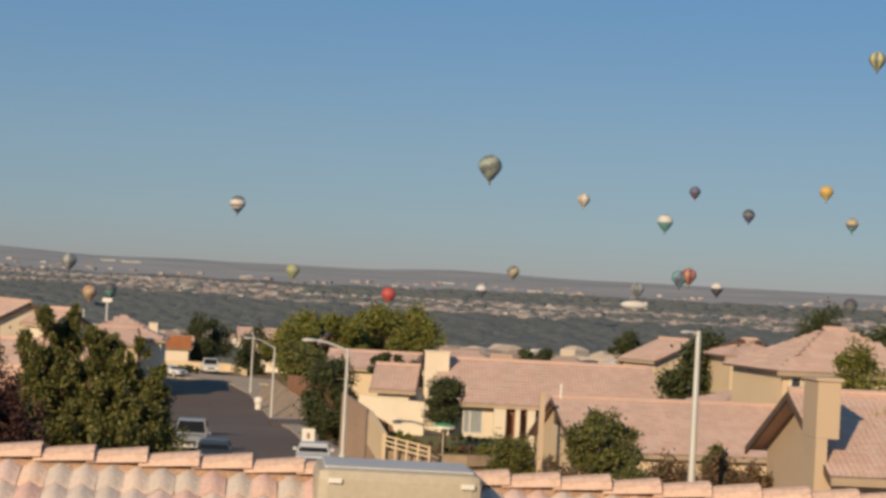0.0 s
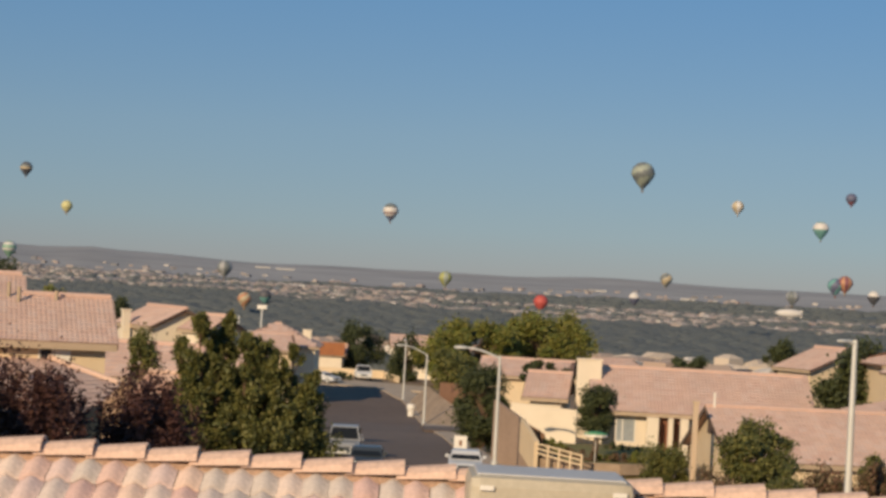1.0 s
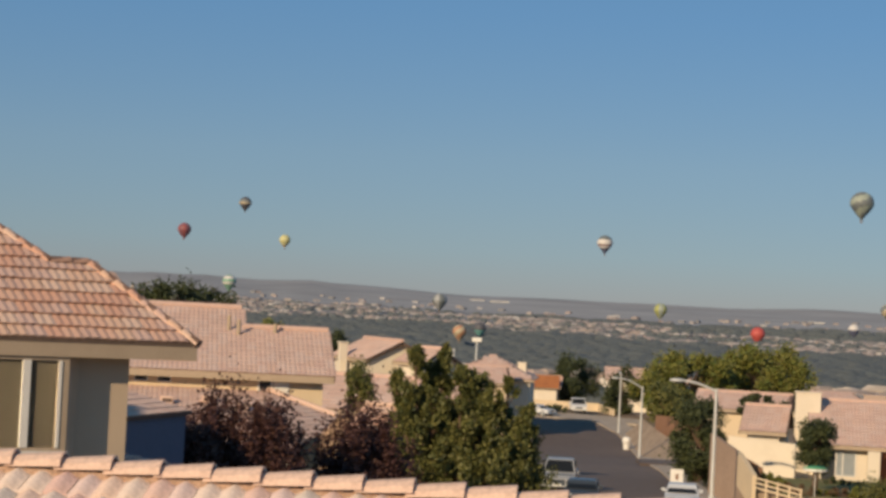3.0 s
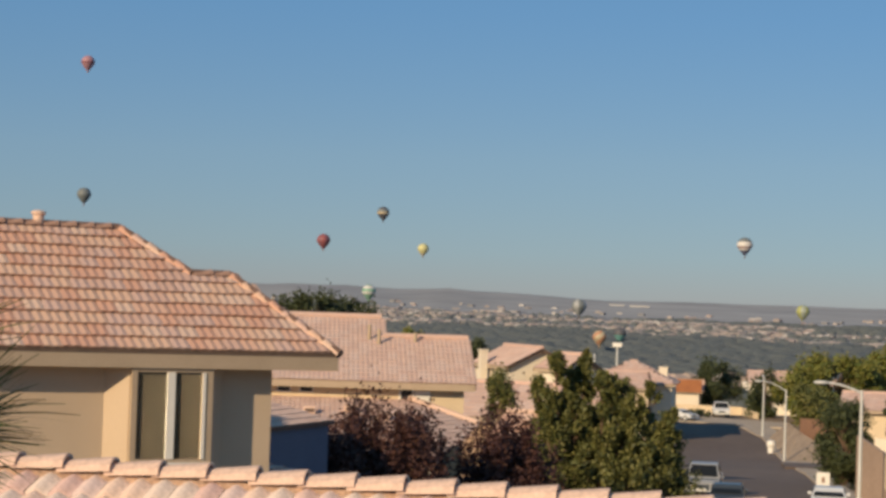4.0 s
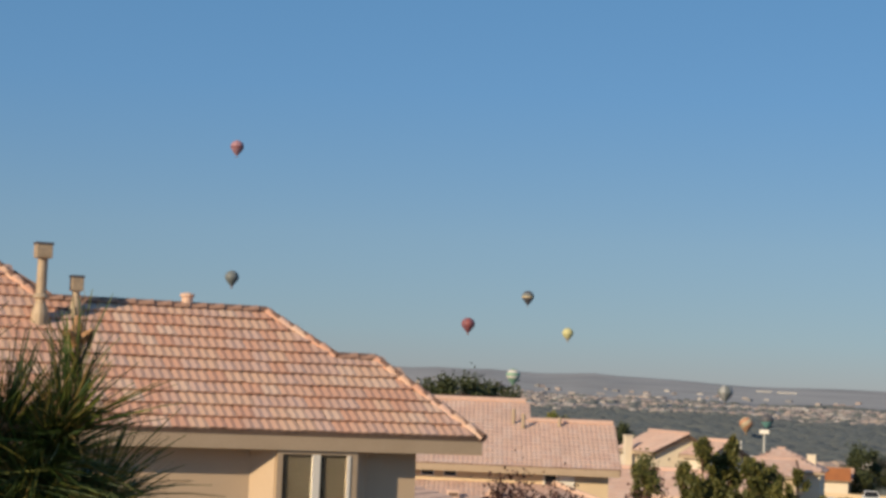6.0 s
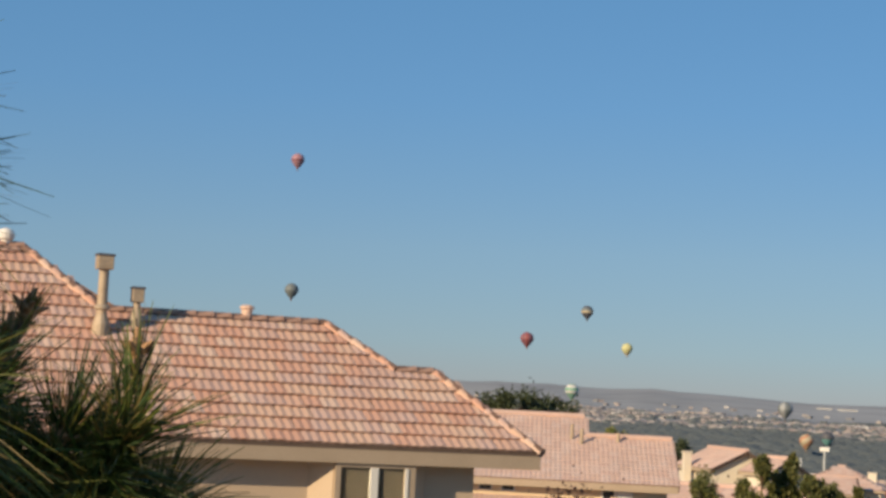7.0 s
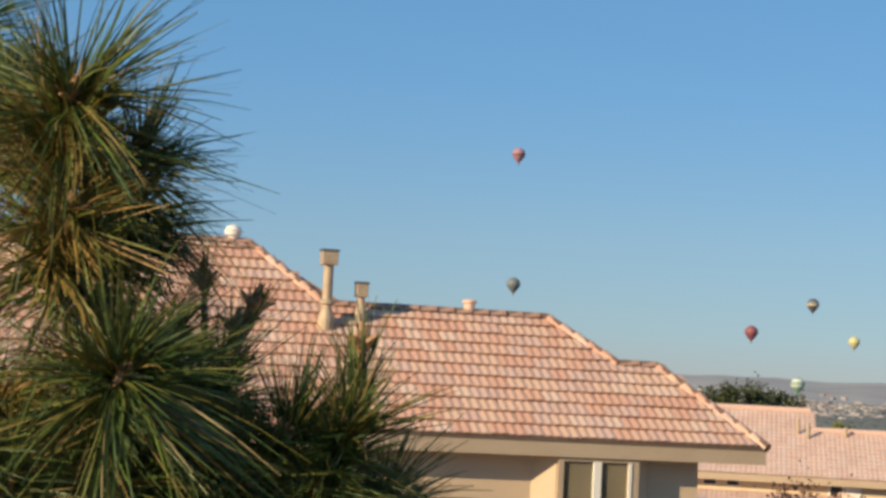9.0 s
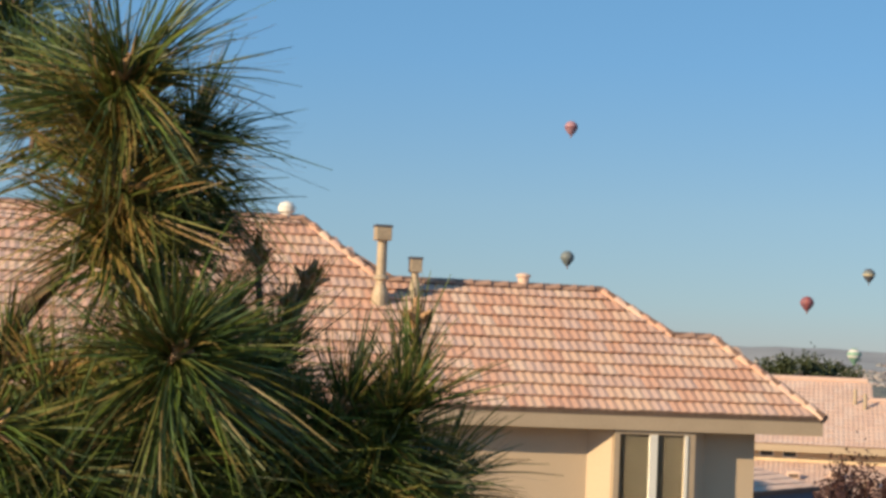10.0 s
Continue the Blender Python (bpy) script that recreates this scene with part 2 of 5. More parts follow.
def add_tube(bm, pts, radii, sides=10):
    """A tube along the points, with a radius at each."""
    rings = []
    for k, p in enumerate(pts):
        p = Vector(p)
        d = (Vector(pts[min(k + 1, len(pts) - 1)]) - Vector(pts[max(k - 1, 0)])).normalized()
        a = d.orthogonal().normalized() if abs(d.z) < 0.95 else Vector((1, 0, 0))
        a = (a - d * a.dot(d)).normalized()
        b = d.cross(a)
        r = radii[k]
        rings.append([bm.verts.new(p + r * (math.cos(2 * math.pi * s / sides) * a + math.sin(2 * math.pi * s / sides) * b)) for s in range(sides)])
    for q, w in zip(rings, rings[1:]):
        for s in range(sides):
            bm.faces.new((q[s], q[(s + 1) % sides], w[(s + 1) % sides], w[s]))
    bm.faces.new(rings[0][::-1]), bm.faces.new(rings[-1])


def tube(pts, radii, sides=10):
    bm = bmesh.new()
    add_tube(bm, pts, radii, sides)
    bmesh.ops.recalc_face_normals(bm, faces=bm.faces)
    return bm


def lathe(profile, sides=24):
    """A solid of revolution from (radius, height) pairs."""
    bm = bmesh.new()
    rings = [[bm.verts.new((r * math.cos(2 * math.pi * s / sides), r * math.sin(2 * math.pi * s / sides), z)) for s in range(sides)] for r, z in profile]
    for q, w in zip(rings, rings[1:]):
        for s in range(sides):
            bm.faces.new((q[s], q[(s + 1) % sides], w[(s + 1) % sides], w[s]))
    bm.faces.new(rings[0][::-1]), bm.faces.new(rings[-1])
    bmesh.ops.recalc_face_normals(bm, faces=bm.faces)
    return bm


def slab(points, thick=0.12):
    """A flat plate under a polygon in space."""
    pts = [Vector(p) for p in points]
    nrm = (pts[1] - pts[0]).cross(pts[2] - pts[0]).normalized()
    if nrm.z < 0:
        pts.reverse()
        nrm = -nrm
    n = len(pts)
    verts = [p for p in pts] + [p - nrm * thick for p in pts]
    faces = [list(range(n)), list(range(2 * n - 1, n - 1, -1))] + [[k, k + n, (k + 1) % n + n, (k + 1) % n] for k in range(n)]
    return verts, [], faces


def inside(poly, x, y):
    hit = False
    for (x0, y0), (x1, y1) in zip(poly, poly[1:] + poly[:1]):
        if (y0 > y) != (y1 > y) and x < x0 + (y - y0) / (y1 - y0) * (x1 - x0):
            hit = not hit
    return hit


TW, TL = 0.33, 0.345      # one tile: two barrels wide, one course long


def tile_mesh(lip=0.062, gap=0.03):
    """One roof tile with two barrels, its lower lip lifted over the course below."""
    n = 8
    prof = [(-TW / 2 + TW * k / n, 0.015 * (0.5 - 0.5 * math.cos(math.pi * 4 * k / n))) for k in range(n + 1)]
    verts = [(x, 0.0, z + lip) for x, z in prof] + [(x, TL + 0.05, z * 0.95 + 0.004) for x, z in prof] + [(x, 0.0, z + gap) for x, z in prof]
    m = n + 1
    faces = [(k, k + 1, m + k + 1, m + k) for k in range(n)] + [(2 * m + k, 2 * m + k + 1, k + 1, k) for k in range(n)]
    return verts, faces


TILE_V, TILE_F = tile_mesh()
FLAT_V, _ = tile_mesh(0.024, 0.006)


def plane_axes(points):
    pts = [Vector(p) for p in points]
    nrm = Vector((0, 0, 0))
    for a, b in zip(pts, pts[1:] + pts[:1]):
        nrm += Vector(((a.y - b.y) * (a.z + b.z), (a.z - b.z) * (a.x + b.x), (a.x - b.x) * (a.y + b.y)))
    nrm.normalize()
    if nrm.z < 0:
        nrm = -nrm
    up = (Vector((0, 0, 1)) - nrm * nrm.z).normalized()
    return pts, nrm, up, up.cross(nrm)


def tile_spots(points, wide=TW, long=TL, bond=0.0):
    """Poses of the tiles that cover a polygon in space, course by course from the eave."""
    pts, nrm, up, side = plane_axes(points)
    o = min(pts, key=lambda p: p.dot(up))
    flat = [((p - o).dot(side), (p - o).dot(up)) for p in pts]
    us, vs = [p[0] for p in flat], [p[1] for p in flat]
    rot = Matrix((side, up, nrm)).transposed().to_4x4()
    out = []
    v, row = 0.0, 0
    while v < max(vs) - 0.08:
        u = math.floor(min(us) / wide) * wide - (row % 2) * bond * wide
        while u < max(us):
            if inside(flat, u + wide / 2, v + long * 0.45):
                out.append(Matrix.Translation(o + side * (u + wide / 2) + up * v) @ rot)
            u += wide
        v += long
        row += 1
    return out


def joined_tiles(spots, coarse=1.0):
    """Many tiles in one mesh; coarse > 1 lays larger ones for roofs far off."""
    rnd = random.Random(len(spots))
    verts, faces = [], []
    for m in spots:
        k = len(verts)
        j = Matrix.Translation((0, 0, rnd.uniform(-0.004, 0.006)))
        mm = m @ j @ Matrix.Diagonal((coarse, coarse, coarse, 1))
        verts += [mm @ Vector(p) for p in (TILE_V if coarse < 1.01 else FLAT_V)]
        faces += [[k + i for i in f] for f in TILE_F]
    return verts, [], faces


def roof_plane(parent, points, mat_tiles=M_tile_buff, coarse=1.0, tiles=True, thick=0.10):
    part("roof_deck", slab(points, thick), M_under if tiles else mat_tiles, parent)
    if tiles:
        t = part("roof_tiles", joined_tiles(tile_spots(points, TW * coarse, TL * coarse), coarse), mat_tiles, parent, "rows of weathered pink clay roof tiles")
        tagged(t, kind="stuff")


def ridge_caps(parent, a, b, mat, step=0.34, r=0.11, start=0):
    """Half-round cap tiles laid end over end from a to b."""
    a, b = Vector(a), Vector(b)
    d = (b - a).normalized()
    side = d.cross(Vector((0, 0, 1))).normalized()
    up = side.cross(d)
    rot = Matrix((d, -side, up)).transposed().to_4x4()
    n = 6
    verts, faces = [], []
    for x, k, lift in ((0.0, 0.9, 0.0), (step + 0.05, 1.12, 0.028)):
        for s in range(n + 1):
            w = math.pi * s / n
            verts.append((x, r * k * math.cos(w), r * k * 0.72 * math.sin(w) + lift))
    for x, k, lift in ((step + 0.05, 0.96, 0.02),):
        for s in range(n + 1):
            w = math.pi * s / n
            verts.append((x, r * k * math.cos(w), r * k * 0.72 * math.sin(w) + lift))
    m = n + 1
    faces = [(s, s + 1, m + s + 1, m + s) for s in range(n)] + [(m + s, m + s + 1, 2 * m + s + 1, 2 * m + s) for s in range(n)]
    me = bpy.data.meshes.new("cap_tile")
    me.from_pydata(verts, [], faces)
    me.materials.append(mat)
    rnd = random.Random(int(abs(a.x * 100 + a.y * 10)))
    for k in range(max(1, int((b - a).length / step))):
        ob = new("cap_tile", me)
        ob.parent = parent
        ob.matrix_local = Matrix.Translation(a + d * (step * k)) @ rot @ pose(0, rnd.uniform(-0.008, 0.008), rnd.uniform(-0.006, 0.006), rnd.uniform(-2, 2), 0, rnd.uniform(-1.2, 1.2))


def wall_box(parent, x0, x1, y0, y1, z0, z1, mat, label=""):
    return part("wall", box(x0, x1, y0, y1, z0, z1), mat, parent, label)


def window(parent, x0, x1, y, z0, z1, mullion=0.5, mat=None, frame_w=0.07, blind=False, pane=None):
    """A sliding window in a wall that faces -y: frame bars, a mullion and two panes."""
    w = part("window", box(x0 + frame_w, x1 - frame_w, y - 0.02, y - 0.004, z0 + frame_w, z1 - frame_w), pane or (M_blind if blind else M_glass), parent, "closed window with pale blinds behind" if blind else "")
    fm = mat or M_white
    bm = bmesh.new()
    for b in ((x0, x0 + frame_w, z0, z1), (x1 - frame_w, x1, z0, z1), (x0 + frame_w, x1 - frame_w, z0, z0 + frame_w), (x0 + frame_w, x1 - frame_w, z1 - frame_w, z1)):
        add_box(bm, b[0], b[1], y - 0.06, y, b[2], b[3])
    part("frame", bm, fm, w)
    if mullion:
        xm = x0 + (x1 - x0) * mullion
        part("mullion", box(xm - frame_w * 0.55, xm + frame_w * 0.55, y - 0.075, y, z0 + frame_w, z1 - frame_w), fm, w)
    return w


def gable_house(name, at, rz, lx, ly, eave, rise, base, wall, label, ov=0.5, coarse=1.6, hip=0.0, mat_tiles=None, windows=(), tiles=True, group="houses"):
    """A house in local axes: front eave along x at y = 0, ridge along x. hip: 0 for gables, 1 for full hips."""
    h = thing(name, at, rz, label, "house", group)
    wt = mat_tiles or M_tile_buff
    ry = ly / 2
    hx = ry * hip
    e, r = eave, eave + rise
    roof_plane(h, [(0, 0, e), (lx, 0, e), (lx - hx, ry, r), (hx, ry, r)], wt, coarse, tiles)
    roof_plane(h, [(lx, ly, e), (0, ly, e), (hx, ry, r), (lx - hx, ry, r)], wt, coarse, False)
    if hip:
        roof_plane(h, [(0, ly, e), (0, 0, e), (hx, ry, r)], wt, coarse, tiles)
        roof_plane(h, [(lx, 0, e), (lx, ly, e), (lx - hx, ry, r)], wt, coarse, tiles)
    wall_box(h, ov, lx - ov, ov, ly - ov, base, e - 0.06, wall)
    if not hip:
        g0 = rise * ov / ry
        for x0, x1 in ((ov, ov + 0.2), (lx - ov - 0.2, lx - ov)):
            v = [(x, y, z) for x in (x0, x1) for y, z in ((ov, e - 0.06), (ly - ov, e - 0.06), (ly - ov, e + g0 - 0.14), (ry, r - 0.16), (ov, e + g0 - 0.14))]
            part("gable_wall", (v, [], [(0, 1, 2, 3, 4), (9, 8, 7, 6, 5)] + [(k, (k + 1) % 5, (k + 1) % 5 + 5, k + 5) for k in range(5)]), wall, h)
        for x in (0.0, lx):
            for y0 in (0, ly):
                verts = [(x + dx, y, z + dz) for dx in (-0.03, 0.03) for y, z in ((y0, e), (ry, r)) for dz in (-0.24, 0.01)]
                part("barge_board", (verts, [], [(0, 2, 3, 1), (4, 5, 7, 6), (0, 1, 5, 4), (2, 6, 7, 3), (0, 4, 6, 2), (1, 3, 7, 5)]), M_dark_trim, h)
    part("fascia", box(0, lx, 0.0, 0.05, e - 0.24, e - 0.02), M_fascia, h)
    ridge_bm = tube([(hx, ry, r + 0.03), (lx - hx, ry, r + 0.03)], [0.13, 0.13], 8)
    part("ridge", ridge_bm, wt, h)
    for (wx0, wx1, wz0, wz1) in windows:
        window(h, wx0, wx1, ov, wz0, wz1)
    return h


def leafy(name, at, height, crown_r, crown_h, mat, label, category="tree", leaves=9000, leaf=0.16, trunk_h=None, blobs=26, seed=1, group="", trunk_r=None, sparse=0.25, spiky=False, lobe=1.3):
    """A tree: tapered trunk, limbs to each clump, and a crown of separate leaves with an uneven outline."""
    rnd = random.Random(seed)
    t = thing(name, at, 0, label, category, group)
    th = trunk_h if trunk_h is not None else max(0.3, height - crown_h)
    tr = trunk_r or 0.03 * height + 0.03
    bm = bmesh.new()
    zc = height - crown_h / 2
    add_tube(bm, [(0, 0, -0.6), (0.03 * height * rnd.uniform(-1, 1), 0, th * 0.6), (0, 0, th), (0, 0, zc + crown_h * 0.2)], [tr * 1.25, tr, tr * 0.8, tr * 0.3], 8)
    lobes = []
    for k in range(blobs):
        a, zz = rnd.uniform(0, 2 * math.pi), rnd.uniform(-0.92, 0.92)
        rr = math.sqrt(max(0.05, 1 - zz * zz)) * rnd.uniform(0.35, 0.92)
        p = Vector((math.cos(a) * rr * crown_r, math.sin(a) * rr * crown_r, zc + zz * crown_h / 2 * rnd.uniform(0.75, 1.05)))
        lobes.append((p, lobe * rnd.uniform(0.16, 0.40) * min(crown_r, crown_h / 2)))
        z0 = max(th * 0.7, p.z - crown_r * 0.8)
        add_tube(bm, [(0, 0, min(z0, zc)), (p.x * 0.5, p.y * 0.5, (z0 + p.z) / 2 + 0.05 * crown_h), tuple(p)], [tr * 0.4, tr * 0.22, tr * 0.06], 5)
    part("trunk", bm, M_bark, t)
    verts, faces = [], []
    for k in range(leaves):
        p, r = lobes[k % blobs]
        d = Vector((rnd.gauss(0, 1), rnd.gauss(0, 1), rnd.gauss(0, 1))).normalized()
        d = Vector((d.x * 0.5, d.y * 0.5, d.z * 1.7)) if spiky else d
        q = p + d * r * (rnd.random() ** 0.5) * (1 + (0.5 if rnd.random() < sparse * 0.5 else 0))
        a = Vector((rnd.gauss(0, 1), rnd.gauss(0, 1), rnd.gauss(0, 0.7))).normalized()
        b = a.orthogonal().normalized() * leaf * rnd.uniform(0.25, 0.45)
        a = a * leaf * rnd.uniform(0.6, 1.2)
        i = len(verts)
        verts += [q, q + a * 0.5 + b, q + a, q + a * 0.5 - b]
        faces.append((i, i + 1, i + 2, i + 3))
    part("crown", (verts, [], faces), mat, t)
    return t


def bearing(az, el, d):
    """A point d metres off over the ground, az degrees to the right and el degrees above the eye's level."""
    a = radians(az)
    return Vector((d * math.sin(a), d * math.cos(a), EYE.z + d * math.tan(radians(el))))


# ---------- the ground: falls to a street, then to the valley, and climbs to the mesa ----------
FALL = [(0, 0.0), (15, 0.0), (30, -0.8), (60, -2.6), (95, -3.9), (120, -4.5), (160, -6.3), (200, -8.0), (238, -7.7), (262, -6.4), (320, -8.5),
        (500, -16.0), (900, -26.0), (1150, -29.0), (2000, -17.0), (2800, -8.0), (3600, 6.0), (4650, 44.0), (4960, 30.0)]


def ground_z(x, y):
    d = math.hypot(x, y)
    z = float(np.interp(d, [q[0] for q in FALL], [q[1] for q in FALL]))
    if d > 2800:
        az = math.degrees(math.atan2(x, y))
        far = min(1.0, (d - 2800) / 1500)
        z += far * 11.0 / (1 + math.exp((az + 11) / 2.2))
        z += far * (4.5 * math.exp(-((az + 17.2) / 0.8) ** 2) + 5.0 * math.exp(-((az + 14.4) / 0.5) ** 2) + 4.0 * math.exp(-((az + 18.6) / 0.4) ** 2))
        z += far * 9.0 * math.exp(-((az - 0.5) / 1.6) ** 2) * max(0.0, (d - 4300) / 350 if d < 4650 else 1.0)
        z += far * 6.0 * (noise.noise((az * 0.35, d * 0.001, 3.0)))
    elif d > 20:
        z += 0.12 * noise.noise((x * 0.05, y * 0.05, 0)) * min(1, d / 200)
    return z


# far land is greyed and lightened: distance haze is painted into these colours
M_valley = material("valley_floor_hazed", (0.088, 0.108, 0.113), 0.95, (0.105, 0.12, 0.118), 0.004, 0.8, 0.05, 0.2, 0)
M_suburb = material("suburb_floor_hazed", (0.25, 0.245, 0.245), 0.95, (0.18, 0.185, 0.19), 0.006, 0.9, 0.03, 0.3, 0)
M_mesa = material("mesa_scrub_hazed", (0.345, 0.335, 0.325), 0.95, (0.27, 0.27, 0.27), 0.003, 0.9, 0.02, 0.2, 0, stretch=(0.4, 1, 1))


def wood_edge(az):
    """How far the valley woods reach at a bearing."""
    return float(np.interp(az, [-12, -1], [2330, 1830])) + 60 * math.sin(az * 1.7) + 40 * math.sin(az * 4.3 + 1)


def town_edge(az):
    return float(np.interp(az, [-12, -7, 0, 4], [3420, 3150, 2680, 2620])) + 50 * math.sin(az * 2.3)


def grove_edge(az):
    """A darker belt of trees lies beyond the town towards the right of the valley."""
    return town_edge(az) + float(np.interp(az, [-9, -3, 1], [0, 350, 900]))


def build_ground():
    rings = [0.01] + list(range(6, 60, 6)) + list(range(60, 330, 6)) + [330 + 25 * k for k in range(40)] + [1340 + 90 * k for k in range(41)]
    bearings = [-60 + 0.75 * k for k in range(121)] + [36 + 6 * k for k in range(44)]
    verts, faces, zone = [], [], []
    for d in rings:
        for a in bearings:
            x, y = d * math.sin(radians(a)), d * math.cos(radians(a))
            verts.append((x, y, ground_z(x, y)))
    n = len(bearings)
    for i in range(len(rings) - 1):
        for k in range(n):
            faces.append((i * n + k, i * n + (k + 1) % n, (i + 1) * n + (k + 1) % n, (i + 1) * n + k))
            d = rings[i]
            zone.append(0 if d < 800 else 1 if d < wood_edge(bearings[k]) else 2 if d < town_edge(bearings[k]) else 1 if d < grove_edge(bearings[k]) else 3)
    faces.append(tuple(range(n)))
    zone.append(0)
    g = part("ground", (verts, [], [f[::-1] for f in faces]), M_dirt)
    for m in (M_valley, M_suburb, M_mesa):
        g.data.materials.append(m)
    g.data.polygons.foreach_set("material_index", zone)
    g.data.polygons.foreach_set("use_smooth", [True] * len(zone))
    tagged(g, "dry sloping ground falling to a wide valley and mesa", "ground", kind="structure")


build_ground()


def ribbon(name, left, right, lift, mat, label, category, step=4.0, thick=0.25):
    """A strip of paving between two lines of (bearing, distance), draped on the ground."""
    def run(line):
        pts = [Vector((d * math.sin(radians(a)), d * math.cos(radians(a)))) for a, d in line]
        out = []
        for p, q in zip(pts, pts[1:]):
            out += [p.lerp(q, k / 12) for k in range(12)]
        return out + [pts[-1]]
    verts, faces = [], []
    lanes = 6
    for p, q in zip(run(left), run(right)):
        for k in range(lanes + 1):
            c = p.lerp(q, k / lanes)
            verts.append((c.x, c.y, ground_z(c.x, c.y) + lift))
        for c in (q, p):
            verts.append((c.x, c.y, ground_z(c.x, c.y) + lift - thick))
    w = lanes + 3
    rows = len(verts) // w
    for i in range(rows - 1):
        for k in range(w):
            faces.append((i * w + k, i * w + (k + 1) % w, (i + 1) * w + (k + 1) % w, (i + 1) * w + k))
    return tagged(part(name, (verts, [], faces), mat), label, category, kind="structure")


KERB_R = [(0.5, 80), (-2.4, 104), (-3.35, 130), (-3.95, 165), (-4.55, 200), (-5.2, 236), (-5.9, 249)]
KERB_L = [(-11.0, 80), (-8.6, 104), (-7.9, 130), (-7.6, 165), (-7.5, 200), (-7.7, 236), (-9.5, 249)]
ribbon("road", KERB_L, KERB_R, 0.10, M_asphalt, "worn dark grey asphalt street curving between houses", "road")
ribbon("pavement_right", KERB_R, [(a + (0.75 if d < 190 else 0.85), d) for a, d in KERB_R], 0.25, M_concrete, "pale concrete kerb and pavement along the street", "pavement")
ribbon("pavement_left", [(a - 0.5, d) for a, d in KERB_L], KERB_L, 0.25, M_concrete, "pale concrete kerb and pavement along the street", "pavement")
ribbon("pavement_end", [(-9.5, 249), (-7, 249.5), (-4.4, 247)], [(-9.5, 256), (-7, 256.5), (-4.4, 253)], 0.25, M_concrete, "pale concrete pavement across the end of the street", "pavement")
ribbon("side_road", [(-4.5, 178), (-2.6, 181)], [(-4.6, 191), (-2.6, 195)], 0.33, M_asphalt, "dark asphalt side street opening", "road")
low = [bearing(-5.0, -3.34, 234), bearing(-4.45, -4.0, 199), bearing(-3.7, -4.06, 196), bearing(-2.9, -4.1, 194)]
high = [bearing(-4.45, -2.85, 232), bearing(-4.1, -3.1, 214), bearing(-3.6, -3.4, 205), bearing(-2.9, -3.6, 202)]
verts = [tuple(p) for p in low + high] + [(p.x, p.y, p.z - 4) for p in low + high]
faces = [(k, k + 1, k + 5, k + 4) for k in range(3)] + [(k + 4, k + 5, k + 13, k + 12) for k in range(3)] + [(k, k + 8, k + 9, k + 1) for k in range(3)]
tagged(part("bank", (verts, [], faces), M_bank), "dry tan earth bank above the pavement", "bank", kind="structure")

# ---------- the roof just below the camera ----------
own = new("near_roof")
own.matrix_world = pose(-1.142, 13.05, 4.705, 0, 0.86, 5)
tagged(own, "pink clay tiled roof with mortared ridge below the viewpoint", "roof")
PITCH = math.tan(radians(21))
X0, X1, RUN = -9.23, 6.3, 1.94
front = [(X0, -RUN, -RUN * PITCH), (X1, -RUN, -RUN * PITCH), (X1, 0, 0), (X0, 0, 0)]
part("roof_deck", slab([(x, y, z - 0.005) for x, y, z in front], 0.08), M_under, own)
part("roof_deck", slab([(X0, 0, 0), (X1, 0, 0), (X1, 4, -4 * PITCH), (X0, 4, -4 * PITCH)], 0.08), M_under, own)
part("mortar_bed", box(X0, X1, -0.07, 0.07, -0.05, 0.03), M_mortar, own, "rough pink mortar under the ridge tiles")
part("wall", box(X0 + 0.4, X1 - 0.4, -RUN + 0.5, 3.5, -5.6, -RUN * PITCH - 0.1), M_stucco_tan, own)

# ---------- the evaporative cooler that stands against the ridge ----------
cooler = new("roof_cooler")
cooler.matrix_world = pose(-1.142, 13.05, 4.75, 0, 0.4, 5)
tagged(cooler, "beige metal evaporative cooler box on the tiled roof", "cooler")
part("cabinet", box(0.40, 1.43, -0.92, -0.16, -0.62, 0.12, 0.07), M_cooler, cooler)
# the lid's lighter grey carries the sky light that falls on it
part("lid", box(0.45, 1.38, -0.85, -0.22, 0.1, 0.128, 0.012), M_cooler_skylit, cooler, "metal lid with sky light in its grey")
for sx in (0.47, 1.29):
    part("sticker", box(sx, sx + 0.085, -0.945, -0.938, 0.03, 0.06), M_white, cooler, "white printed sticker")
for k in range(3):
    for j in range(5):
        part("louvre", box(0.48 + 0.30 * k, 0.72 + 0.30 * k, -0.935, -0.915, -0.12 - 0.075 * j, -0.085 - 0.075 * j), M_dark_trim, cooler)
for sx in (0.45, 1.36):
    part("leg", box(sx, sx + 0.05, -0.85, -0.8, -0.9, -0.6), M_galv, cooler)

# ---------- the tiled house beside, with a bay window ----------
LF = 32.7
lh = thing("neighbour_house", (LF * math.sin(radians(-42)), LF * math.cos(radians(-42)), 0.0), 42, "tan stucco two-storey house with terracotta tiled hip roof", "house", "houses")
LE, LP = 5.14, 0.6875


def on_l(x, y):
    return (x, y, LE + LP * y)


L_FRONT = [on_l(-6, 0), on_l(15.0, 0), on_l(13.6, 2.0), on_l(12.84, 2.0), on_l(11.8, 3.2), on_l(7.5, 3.2), on_l(6.26, 4.87), on_l(-6, 4.87)]
part("roof_deck", slab(L_FRONT, 0.1), M_under, lh)
top = LE + LP * 2.0
part("roof_deck", slab([(15.0, 0, LE), (15.0, 4.0, LE), (13.6, 2.0, top)], 0.1), M_under, lh)
part("roof_deck", slab([(15.0, 4.0, LE), (11.0, 4.0, LE), (11.0, 2.0, top), (13.6, 2.0, top)], 0.1), M_under, lh)
top = LE + LP * 3.2
